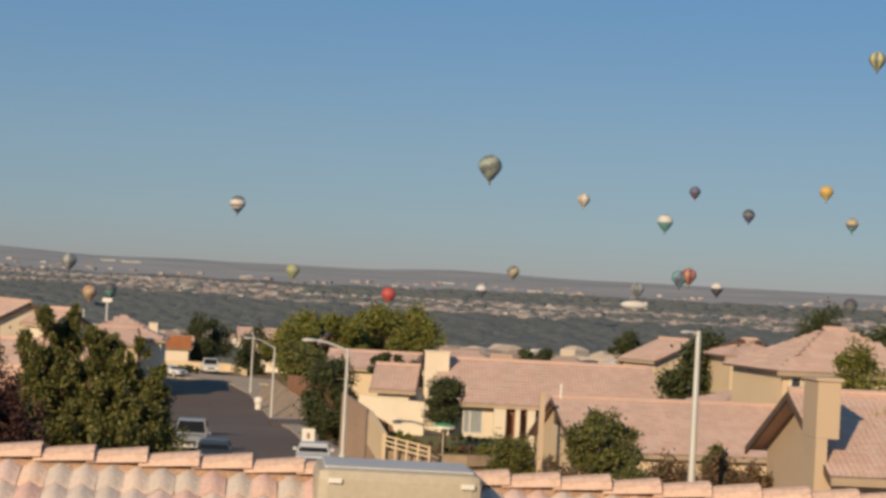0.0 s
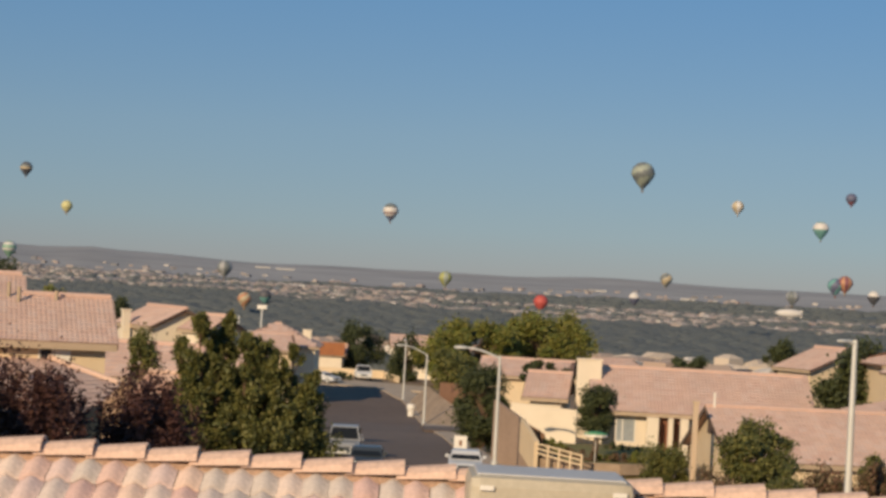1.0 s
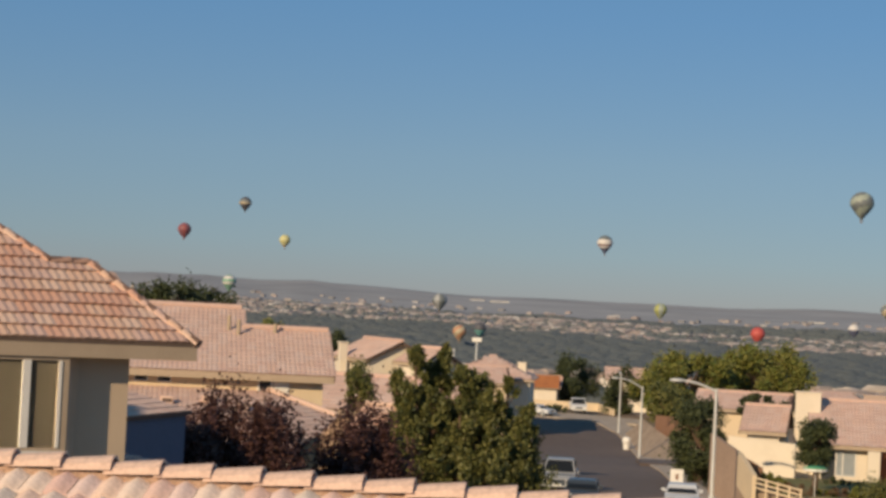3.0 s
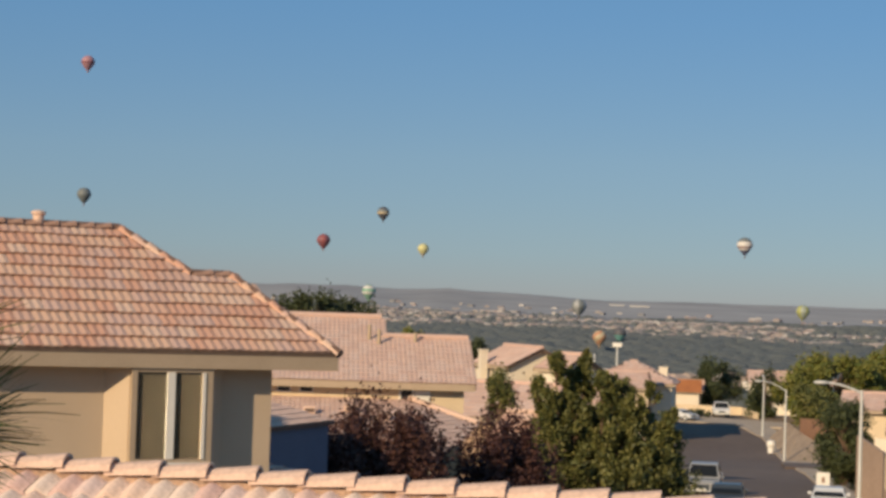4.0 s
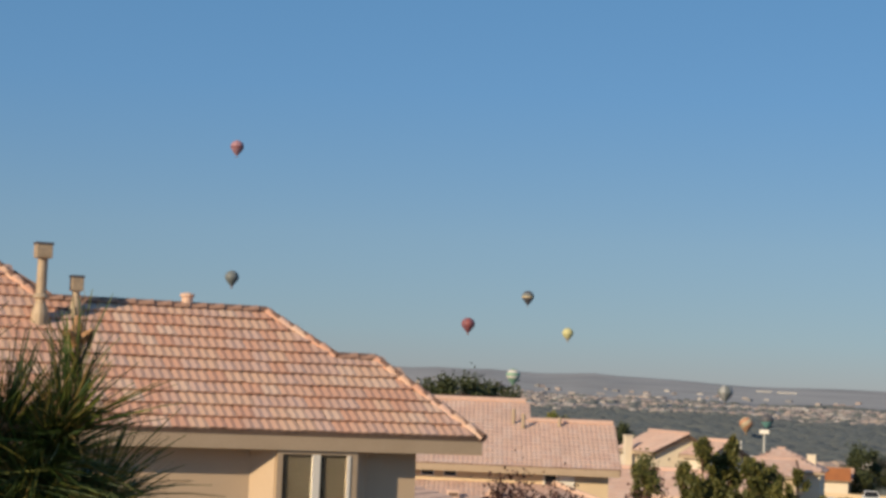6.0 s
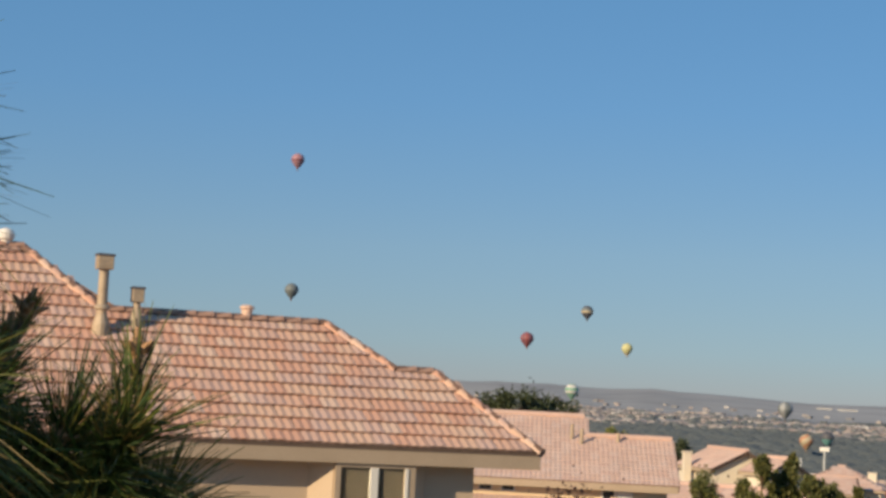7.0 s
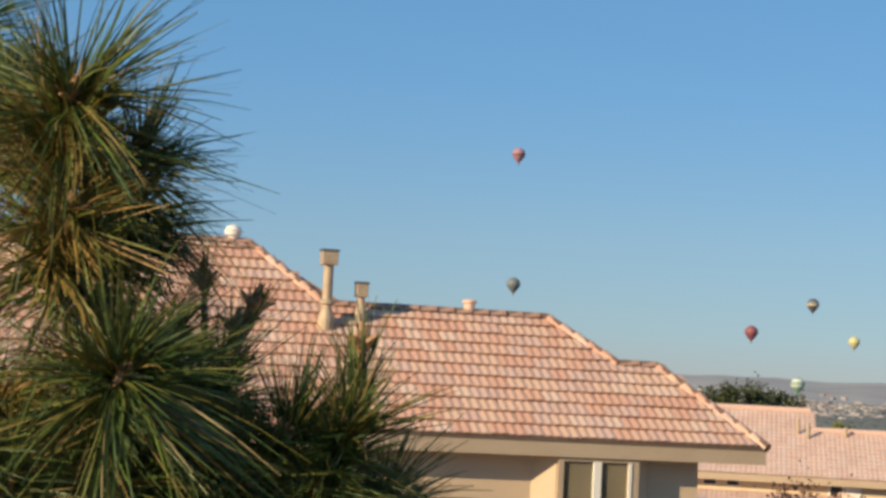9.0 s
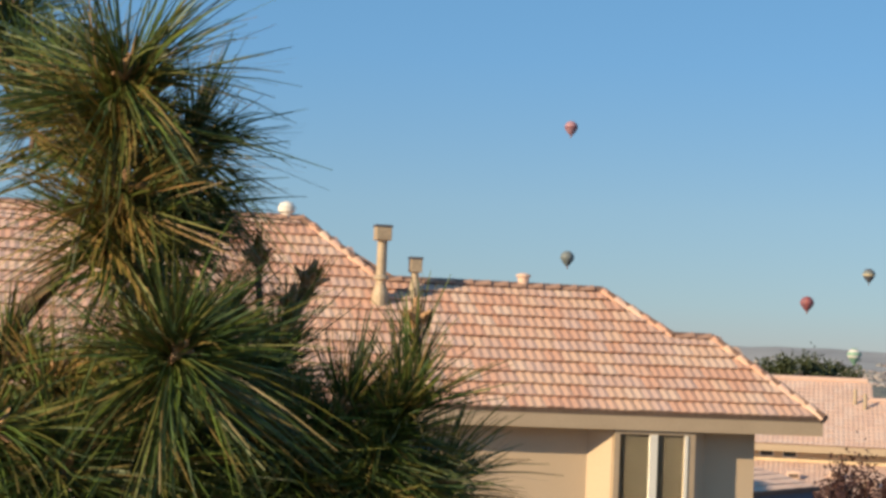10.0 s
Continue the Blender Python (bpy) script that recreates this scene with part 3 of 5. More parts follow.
part("roof_deck", slab([(13.4, 1.6, LE + LP * 1.6 - 0.05), (13.4, 4.8, LE + LP * 1.6 - 0.05), (11.8, 3.2, top)], 0.1), M_under, lh)
part("roof_deck", slab([(7.0, 3.2, top), (11.8, 3.2, top), (13.4, 6.4, LE), (7.0, 6.4, LE)], 0.1), M_under, lh)
top = LE + LP * 4.87
part("roof_deck", slab([(6.26, 4.87, top), (9.2, 2.0, LE + LP * 2.0 - 0.05), (9.2, 9.7, LE + 1.2)], 0.1), M_under, lh)
part("roof_deck", slab([(-6, 4.87, top), (6.26, 4.87, top), (8.2, 9.7, LE), (-6, 9.7, LE)], 0.1), M_under, lh)
wall_box(lh, -5, 13.9, 0.50, 6.0, -2.0, LE - 0.1, M_stucco_tan)
# the splayed bay under the eave; the window stands in its front
BAY = [(10.74, 0.52), (11.09, 0.14), (12.62, 0.14), (12.96, 0.52)]
bz0, bz1 = -2.0, LE - 0.28
part("bay", ([(x, y, z) for z in (bz0, bz1) for x, y in BAY], [], [(3, 2, 1, 0), (4, 5, 6, 7)] + [(k, (k + 1) % 4, (k + 1) % 4 + 4, k + 4) for k in range(4)]), M_stucco_tan, lh, "splayed stucco bay")
part("fascia", box(-6, 14.98, 0.0, 0.05, LE - 0.30, LE - 0.02), M_fascia, lh)
part("fascia", box(14.95, 15.0, 0.05, 4.0, LE - 0.30, LE - 0.02), M_fascia, lh)
# dark strip added for the line of shade under the tile ends
part("eave_shade_strip", box(-6, 14.97, -0.012, 0.0, LE - 0.045, LE + 0.03), M_dark_trim, lh)
part("soffit", box(-6, 14.95, 0.05, 0.52, LE - 0.29, LE - 0.25), M_fascia, lh)
part("soffit", box(13.88, 14.95, 0.52, 4.0, LE - 0.29, LE - 0.25), M_fascia, lh)
wz0, wz1, wx0, wx1 = 3.20, 4.84, 11.11, 12.60
win = part("bay_window", box(wx0 + 0.07, wx1 - 0.07, 0.105, 0.135, wz0 + 0.07, wz1 - 0.07), M_blind, lh, "closed sliding window with drawn tan blinds")
bm = bmesh.new()
for b in ((wx0, wx0 + 0.10, wz0, wz1), (wx1 - 0.20, wx1, wz0, wz1), (wx0 + 0.10, wx1 - 0.20, wz0, wz0 + 0.06), (wx0 + 0.10, wx1 - 0.20, wz1 - 0.07, wz1)):
    add_box(bm, b[0], b[1], 0.05, 0.14, b[2], b[3])
part("frame", bm, M_fascia, win)
part("mullion", box(11.76, 11.90, 0.04, 0.12, wz0 + 0.06, wz1 - 0.07), M_white, win, "white centre bar")
part("sash", box(12.40, 12.46, 0.03, 0.05, wz0 + 0.06, wz1 - 0.07), M_white, win, "white sash edge")
for xa, xb in ((wx0 + 0.10, 11.76), (11.90, 12.40)):
    part("pane", box(xa, xb, 0.085, 0.09, wz0 + 0.06, wz1 - 0.07), M_pane, win).visible_shadow = False
part("sill", box(wx0 - 0.05, wx1 + 0.05, 0.02, 0.14, wz0 - 0.06, wz0), M_white, win)


def flue(x, y, h, w, label):
    f = thing("roof_flue", (0, 0, 0), 0, label, "flue", "roof flues")
    f.matrix_world = lh.matrix_world @ pose(x, y, LE + LP * y, 0, 0, 0)
    part("pipe", tube([(0, 0, -0.25), (0, 0, h - 0.2)], [w * 0.5, w * 0.46], 14), M_vent, f, smooth=False)
    part("collar", lathe([(w * 0.85, -0.1), (w * 0.8, 0.16), (w * 0.56, 0.32), (w * 0.52, 0.34)], 14), M_vent, f)
    if h > 1:
        part("storm_band", lathe([(w * 0.52, 0.42), (w * 0.75, 0.44), (w * 0.75, 0.47), (w * 0.52, 0.52)], 14), M_vent, f)
    c = part("cap", box(-w * 0.72, w * 0.72, -w * 0.72, w * 0.72, h - 0.27, h, 0.015), M_vent, f)
    part("cap_top", box(-w * 0.78, w * 0.78, -w * 0.78, w * 0.78, h - 0.03, h + 0.012), M_lead, f)
    return f


flue(7.37, 2.55, 1.42, 0.20, "tall tan metal flue pipe with square cap")
flue(8.05, 2.75, 0.74, 0.15, "short tan metal flue pipe with square cap")
top = LE + LP * 3.2
v = thing("ridge_vent", (0, 0, 0), 0, "small clay vent pot on the roof ridge", "vent")
v.matrix_world = lh.matrix_world @ pose(10.25, 3.2, top)
part("pot", lathe([(0.1, 0.0), (0.11, 0.18), (0.14, 0.2), (0.14, 0.24), (0.06, 0.27)], 12), M_tile_ridge, v)
v = thing("turbine_vent", (0, 0, 0), 0, "round white vent cap on the roof ridge", "vent")
v.matrix_world = lh.matrix_world @ pose(5.95, 4.87, LE + LP * 4.87)
part("dome", lathe([(0.1, 0.0), (0.1, 0.1), (0.16, 0.14), (0.17, 0.22), (0.13, 0.3), (0.03, 0.34)], 14), M_white, v)

# ---------- the long buff-roofed house behind it ----------
BF = 69.8
bh = thing("buff_house", (BF * math.sin(radians(-18)), BF * math.cos(radians(-18)), 0.0), 18, "cream stucco house with stepped buff tiled gable roof", "house", "houses")
BE, BP = 3.43, 0.38
pb = [(x, y, BE + BP * y) for x, y in ((-12, 0), (5.6, 0), (5.6, 4.0), (2.4, 4.0), (2.4, 5.8), (-12, 5.8))]
roof_plane(bh, pb, M_tile_buff, 1.05)
roof_plane(bh, [(2.2, 4.0, BE + BP * 4), (5.6, 4.0, BE + BP * 4), (5.6, 8.0, BE), (2.2, 8.0, BE)], M_tile_buff, 1.5, False)
roof_plane(bh, [(-12, 5.8, BE + BP * 5.8), (2.4, 5.8, BE + BP * 5.8), (2.4, 11.6, BE), (-12, 11.6, BE)], M_tile_buff, 1.5, False)
wall_box(bh, -11, 5.25, 0.5, 7.5, -3.5, BE - 0.1, M_stucco_cream)
for x0, ym, w in ((5.05, 4.0, 3.5), (2.1, 5.8, 5.2)):
    z1 = BE + BP * ym - 0.12
    vv = [(x, y, z) for x in (x0, x0 + 0.2) for y, z in ((ym - w, BE - 0.1), (ym + w, BE - 0.1), (ym, z1))]
    part("gable_wall", (vv, [], [(0, 1, 2), (5, 4, 3), (0, 3, 4, 1), (1, 4, 5, 2), (2, 5, 3, 0)]), M_stucco_brown, bh)
part("fascia", box(-12, 5.6, 0.0, 0.05, BE - 0.26, BE - 0.02), M_fascia, bh)
part("barge_board", slab([(5.58, 0, BE + 0.02), (5.64, 0, BE + 0.02), (5.64, 4, BE + BP * 4 + 0.02), (5.58, 4, BE + BP * 4 + 0.02)], 0.25), M_dark_trim, bh)
part("ridge", tube([(2.4, 4.0, BE + BP * 4 + 0.04), (5.6, 4.0, BE + BP * 4 + 0.04)], [0.12, 0.12], 8), M_tile_buff, bh)
part("ridge", tube([(-12, 5.8, BE + BP * 5.8 + 0.04), (2.4, 5.8, BE + BP * 5.8 + 0.04)], [0.12, 0.12], 8), M_tile_buff, bh)
window(bh, 2.93, 4.05, 0.5, 1.9, 3.28, 0.45)
part("shutter", box(3.5, 3.98, 0.44, 0.47, 1.95, 3.2), M_white, bh, "white drawn blind")
for x in (-3.8, -2.6, -1.4, -0.6):
    window(bh, x, x + 0.5, 0.5, 2.95, 3.2, 0, M_white, 0.04)
f = thing("roof_flue", (0, 0, 0), 0, "small dark plumbing vent on a roof", "flue", "roof flues")
f.matrix_world = bh.matrix_world @ pose(1.9, 3.7, BE + BP * 3.7)
part("pipe", tube([(0, 0, -0.1), (0, 0, 0.55)], [0.07, 0.07], 10), M_vent, f)
copy_thing(f, bh.matrix_world @ pose(2.25, 3.3, BE + BP * 3.3))
copy_thing(f, bh.matrix_world @ pose(3.6, 3.6, BE + BP * 3.6 - 0.2))
# its lower wing
lz = 2.80
roof_plane(bh, [(-9, 0.5, lz), (3.3, 0.5, lz), (4.0, -7.3, lz - 1.42), (-9, -7.3, lz - 1.42)], M_tile_buff, 1.05)
roof_plane(bh, [(3.3, 0.5, lz), (5.7, -0.6, lz - 0.75), (4.0, -7.3, lz - 1.42)], M_tile_buff, 1.05)
wall_box(bh, -8.6, 3.7, -6.8, 0.5, -3.5, lz - 1.55, M_stucco_light)
part("ridge", tube([(3.3, 0.5, lz + 0.05), (5.7, -0.6, lz - 0.70)], [0.12, 0.12], 8), M_tile_ridge, bh)

for vx, vy in ((-1.6, -2.2), (-0.2, -2.0), (1.2, -1.6), (2.3, -2.6)):
    b = thing("roof_vent", (0, 0, 0), 0, "small square vent on a tiled roof", "vent", "roof vents")
    b.matrix_world = bh.matrix_world @ pose(vx, vy, lz + (vy - 0.5) * 0.182)
    part("hood", box(-0.22, 0.22, -0.2, 0.2, 0.0, 0.26, 0.04), M_tile_ridge, b)
    part("opening", box(-0.16, 0.16, -0.215, -0.2, 0.06, 0.18), M_dark_trim, b)
lt = thing("lean_to", (0, 0, 0), 0, "low lean-to with pinkish tiled roof", "shed")
roof_plane(lt, [bearing(-19.8, -4.55, 43), bearing(-17.7, -5.0, 42.5), bearing(-18.0, -5.6, 39), bearing(-20.0, -5.4, 39.5)], M_tile_buff, 1.0)
q = bearing(-18.9, -5.7, 42)
part("wall", box(q.x - 0.9, q.x + 0.9, q.y - 1.4, q.y + 0.4, -3.0, q.z + 0.25), M_stucco_tan, lt)

# a house wall between them, its skylit shade painted on as dark blue
sh = thing("blue_shed", (0, 0, 0), 0, "whitish house wall with blue shade in its colour", "shed")
p0 = bearing(-19.6, -4.7, 46)
sh.matrix_world = pose(p0.x, p0.y, 0, 0, 0, 85)
part("wall", box(-1.0, 3.2, -0.4, 2.5, -3.0, 3.2), M_shade_blue, sh)
roof_plane(sh, [(-1.2, -0.5, 3.2), (3.4, -0.5, 3.2), (3.4, 2.6, 3.9), (-1.2, 2.6, 3.9)], M_tile_buff, 1.05)


def chimney(parent, x, y, z0, z1, w, d, mat):
    c = part("chimney", box(x, x + w, y, y + d, z0, z1, 0.02), mat, parent, "stucco chimney stack")
    part("chimney_cap", box(x - 0.06, x + w + 0.06, y - 0.06, y + d + 0.06, z1, z1 + 0.1, 0.02), mat, c)
    return c


def put(name, az, d, eave_el, lx, ly, rise, rz, wall, label, storey=2.7, **kw):
    """A house whose front left eave corner stands at that bearing and distance."""
    p = bearing(az, eave_el, d)
    return gable_house(name, (p.x, p.y, p.z), rz, lx, ly, 0.0, rise, -storey - 3, wall, label, **kw)


# ---------- houses down the street ----------
c1 = put("cream_house", -13.58, 137.8, -1.459, 8.4, 4.9, 1.27, -60, M_stucco_light, "cream two-storey house with buff tiled gable roof", coarse=1.3, ov=0.3)
chimney(c1, 3.6, -0.5, -1.0, 0.9, 0.55, 0.5, M_stucco_light)
window(c1, 7.2, 7.8, 0.3, -1.6, -0.7, 0)
put("cream_house", -11.75, 129, -1.56, 2.5, 4.2, 0.95, -28, M_stucco_light, "cream house wing with pinkish tiled roof", coarse=1.3, ov=0.25)
put("low_house", -14.7, 100, -3.0, 8.6, 8, 1.6, -8, M_stucco_brown, "low brown stucco house with pinkish tiled roof", coarse=1.5)
put("low_house", -13.1, 88, -3.75, 3.6, 5, 1.3, -10, M_stucco_brown, "low brown stucco house with rust-coloured tiled roof", coarse=1.5, mat_tiles=M_tile_red_far)
d1 = put("pink_house", -10.3, 226, -1.9, 10.5, 12, 2.4, 5, M_stucco_light, "pale stucco house with pinkish tiled hip roof", coarse=1.8, hip=0.8)
put("pink_house", -9.6, 218, -2.05, 5.0, 9, 1.7, 14, M_stucco_cream, "stucco gable wing with pinkish tiled roof", coarse=1.8)
chimney(d1, 8.2, 6, 0, 1.75, 1.0, 0.9, M_stucco_light)
o1 = put("small_house", -7.95, 280, -2.08, 5.2, 6, 1.5, 2, M_stucco_light, "small white house with rust-brown shingled roof", coarse=1.8, mat_tiles=M_tile_red_far)
part("gable_panel", box(0.1, 5.1, -0.12, -0.02, -0.1, 1.7), M_rust, o1, "rust-brown wooden panel")
put("white_house", -5.6, 300, -1.75, 9, 9, 1.6, 8, M_stucco_light, "white gabled house beyond the end of the street", coarse=2.2)
put("white_house", -4.9, 285, -1.95, 8, 9, 1.6, -14, M_stucco_light, "white gabled house with pinkish tiled roof", coarse=2.2)

# ---------- the long ranch house across the street ----------
e1 = put("ranch_house", 0.25, 125, -3.26, 14.1, 13, 2.55, 1, M_stucco_light, "long cream ranch house with pink tiled gable roof", coarse=1.4, ov=0.7)
chimney(e1, -0.85, 4.4, -2.6, 2.95, 1.6, 1.1, M_stucco_light)
window(e1, 1.7, 2.95, 0.7, -1.95, -0.4, 0.35, pane=M_grey_pane)
# dark panel added to stand for the dark recess left of the window
part("dark_recess_panel", box(0.85, 1.65, 0.6, 0.68, -2.2, -0.4), M_glass, e1, "dark glass panel in place of a recess")
# dark plate: the shade inside the porch is painted into its brown
part("porch_shade", box(4.4, 6.6, 0.6, 0.69, -2.6, -0.25), M_porch_shade, e1, "brown stucco with the porch shade in its colour")
for x, pw in ((3.6, 0.75), (4.95, 0.3), (5.7, 0.5)):
    part("porch_pillar", box(x, x + pw, -0.5, 0.1, -3.2, -0.25), M_stucco_light, e1)
part("porch_window", box(6.25, 6.9, 0.55, 0.62, -1.8, -0.4), M_grey_pane, e1)
put("ranch_house", -1.72, 128, -3.0, 3.0, 8, 1.5, -3, M_stucco_light, "cream ranch house wing with pinkish tiled roof", coarse=1.5)
put("rear_house", -3.1, 165, -2.42, 8.0, 9, 1.3, -3, M_stucco_cream, "tan house with pinkish tiled roof behind trees", coarse=1.8)
g1 = put("garage_house", 4.25, 95, -4.47, 14.5, 10, 2.27, 10, M_stucco_cream, "stucco house with long pink tiled roof", coarse=1.3, ov=0.4)
part("vent_pipe", tube([(0.45, 4.9, 2.1), (0.45, 4.9, 2.95)], [0.06, 0.06], 8), M_white, g1, "white pipe")
part("louvre", box(0.34, 0.40, 4.3, 5.7, 0.9, 1.7), M_dark_trim, g1)
p0 = bearing(3.22, -4.5, 97)
pz = thing("entry_pillar", (p0.x, p0.y, p0.z), 4, "tall tan stucco pillar beside the garage house", "pillar")
part("shaft", box(0, 0.26, 0, 0.3, -2.5, 2.7, 0.02), M_stucco_tan, pz)
part("coping", box(-0.04, 0.30, -0.04, 0.34, 2.7, 2.84, 0.02), M_stucco_tan, pz)
f1 = put("hip_house", 9.95, 102, -1.84, 9.5, 8.2, 2.2, 12, M_stucco_cream, "two-storey tan house with buff tiled hip roof", coarse=1.4, hip=1.0, storey=6)
window(f1, 3.2, 4.5, 0.5, -1.5, -0.4)
window(f1, 0.9, 1.5, 0.5, -1.8, -0.3, 0)
put("hip_house", 8.45, 122, -1.5, 5, 6, 1.0, 10, M_stucco_cream, "rear wing with buff tiled hip roof", coarse=1.6, hip=1.0, storey=6)
put("far_house", 5.36, 152, -1.72, 4.8, 7.9, 1.62, -60, M_stucco_cream, "cream house with pink tiled gable roof", coarse=1.5, ov=0.35)
# the gabled house with the broad chimney
gp = bearing(11.56, -4.73, 54)
gh = gable_house("gable_house", (gp.x, gp.y, gp.z), 4.7, 12, 9.46, 0.0, 2.0, -5, M_stucco_tan, "tan stucco gable house with pink tiled roof", coarse=1.05, ov=0.55)
part("chimney_base", box(-0.27, 0.05, 0.6, 2.05, -5, 0.95), M_stucco_tan, gh, "stucco chimney foot")
part("chimney_base", box(0.05, 0.56, 0.62, 2.03, -5, 0.05), M_stucco_tan, gh)
chimney(gh, -0.27, 0.6, 0.95, 2.5, 0.64, 1.45, M_stucco_tan)
for vx, vy in ((2.2, 3.4), (2.5, 3.6)):
    part("plumbing_vent", tube([(vx, vy, vy * 0.42 - 0.1), (vx, vy, vy * 0.42 + 0.22)], [0.05, 0.05], 8), M_vent, gh)
put("low_wing", 8.05, 113, -2.98, 8, 7, 1.15, 4, M_stucco_tan, "low tan wing with pinkish tiled roof", coarse=1.4, hip=1.0)

# ---------- walls and fences by the street ----------
def wall_run(name, pts, height, mat, label, category, thick=0.2, below=1.0):
    """A straight-sided wall through points of its top edge, made of one panel for each stretch."""
    w = thing(name, (0, 0, 0), 0, label, category)
    for a, b in zip(pts, pts[1:]):
        d = (b - a)
        s = Vector((-d.y, d.x, 0)).normalized() * thick / 2
        vv = [a + s, a - s, b - s, b + s]
        vv += [p - Vector((0, 0, height + below)) for p in vv]
        part("panel", (vv, [], [(0, 1, 2, 3), (7, 6, 5, 4), (0, 4, 5, 1), (1, 5, 6, 2), (2, 6, 7, 3), (3, 7, 4, 0)]), mat, w)
    return w


# the raised lawn before the ranch house
LAWN = -3.2
edge = [bearing(a, 0, d) for a, d in ((-1.25, 110.6), (0.1, 109.6), (1.2, 109.8), (2.1, 111.0), (2.1, 124.4), (0.3, 124.4), (-1.3, 122.5))]
n = len(edge)
lawn = part("lawn", ([(p.x, p.y, LAWN) for p in edge] + [(p.x, p.y, LAWN - 3.0) for p in edge], [], [tuple(range(n))] + [(k, k + n, (k + 1) % n + n, (k + 1) % n) for k in range(n)]), M_grass)
tagged(lawn, "raised dry yellow-green lawn before the ranch house", "lawn", kind="structure")
wall_run("lawn_edge", [Vector((p.x * 0.999, p.y * 0.999, LAWN + 0.06)) for p in edge[:4]], 0.2, M_bank, "low earth-coloured edging of the lawn", "edging", 0.2, 0.4)

wall_run("block_wall", [bearing(-2.47, -3.13, 119), bearing(-1.72, -3.6, 115), bearing(-1.66, -4.0, 114), bearing(-1.2, -4.5, 111), bearing(0.1, -4.92, 109)], 2.6, M_block, "brown block retaining wall along the pavement", "wall")
wall_run("cream_wall", [bearing(-2.0, -3.18, 125), bearing(-0.1, -3.3, 123.5)], 3.0, M_stucco_light, "cream stucco garden wall beside the ranch house", "wall")
wall_run("end_wall", [bearing(-9.5, -2.42, 268), bearing(-5.75, -2.47, 266), bearing(-5.3, -2.62, 258)], 1.8, M_stucco_cream, "tan stucco garden wall at the end of the street", "wall")


def board_fence(a, b, height, label):
    f = thing("board_fence", (0, 0, 0), 0, label, "fence")
    n = max(4, int((b - a).length / 0.5))
    d = (b - a) / n
    s = Vector((-d.y, d.x, 0)).normalized() * 0.03
    rnd = random.Random(5)
    for k in range(n):
        p, q = a + d * (k + 0.04), a + d * (k + 0.96)
        h = height + rnd.uniform(-0.04, 0.04)
        vv = [p + s, p - s, q - s, q + s]
        vv = [x + Vector((0, 0, h - height)) for x in vv] + [x - Vector((0, 0, height + 0.8)) for x in vv]
        part("board", (vv, [], [(0, 1, 2, 3), (7, 6, 5, 4), (0, 4, 5, 1), (1, 5, 6, 2), (2, 6, 7, 3), (3, 7, 4, 0)]), M_fence_wood, f)
    return f


board_fence(bearing(-4.1, -2.72, 215), bearing(-3.0, -2.75, 203), 2.9, "reddish brown wooden board fence above the pavement")
# boards added in place of a reddish-brown mulched flower bed
board_fence(bearing(-1.68, -3.68, 119), bearing(-1.0, -4.05, 117), 0.8, "low rust-brown boards in place of a mulched flower bed")


def picket_fence(a, b, height, n):
    f = thing("picket_fence", (0, 0, 0), 0, "low cream picket fence in the front garden", "fence")
    d = b - a
    s = Vector((-d.y, d.x, 0)).normalized() * 0.04
    for k in range(n):
        p = a + d * (k / (n - 1))
        e = d.normalized() * 0.06
        vv = [p + s - e, p - s - e, p - s + e, p + s + e]
        vv += [x - Vector((0, 0, height + 0.5)) for x in vv]
        part("picket", (vv, [], [(0, 1, 2, 3), (7, 6, 5, 4), (0, 4, 5, 1), (1, 5, 6, 2), (2, 6, 7, 3), (3, 7, 4, 0)]), M_stucco_cream, f)
    for z in (0.08, 0.34, 0.6):
        bm = tube([a - Vector((0, 0, z)), b - Vector((0, 0, z))], [0.06, 0.06], 4)
        part("rail", bm, M_stucco_cream, f)


wall_run("garden_wall", [bearing(-1.66, -3.62, 114), bearing(-1.45, -3.9, 112), bearing(-1.22, -4.25, 110)], 0.9, M_stucco_cream, "low curved cream stucco garden wall", "wall", 0.25)
picket_fence(bearing(-1.2, -4.28, 110), bearing(0.1, -4.55, 108), 0.8, 5)


# ---------- street lamps ----------
def street_lamp(at, height, arm, rz, label, rise=0.5, head=1.0):
    l = thing("street_lamp", at, rz, label, "street lamp", "street lamps")
    part("pole", tube([(0, 0, -1.5), (0, 0, height * 0.5), (0, 0, height)], [0.13, 0.10, 0.075], 12), M_galv, l)
    part("base", lathe([(0.2, -0.3), (0.2, 0.25), (0.14, 0.32)], 12), M_galv, l)
    pts = [(-arm * k / 6, 0, height - 0.15 + rise * math.sin(k / 6 * math.pi / 2)) for k in range(7)]
    part("arm", tube(pts, [0.06] * 7, 8), M_galv, l)
    bm = bmesh.new()
    bmesh.ops.create_uvsphere(bm, u_segments=14, v_segments=8, radius=1.0)
    bmesh.ops.transform(bm, matrix=Matrix.Translation((-arm - 0.32 * head, 0, height - 0.15 + rise)) @ Matrix.Diagonal((0.45 * head, 0.19 * head, 0.11 * head, 1)), verts=bm.verts)
    part("head", bm, M_galv, l, "grey lamp head", smooth=True)


def lamp_at(az, top_el, base_el, d, arm, rz, label, rise=0.5, head=1.0):
    b, t = bearing(az, base_el, d), bearing(az, top_el, d)
    street_lamp(b, t.z - b.z, arm, rz, label, rise, head)


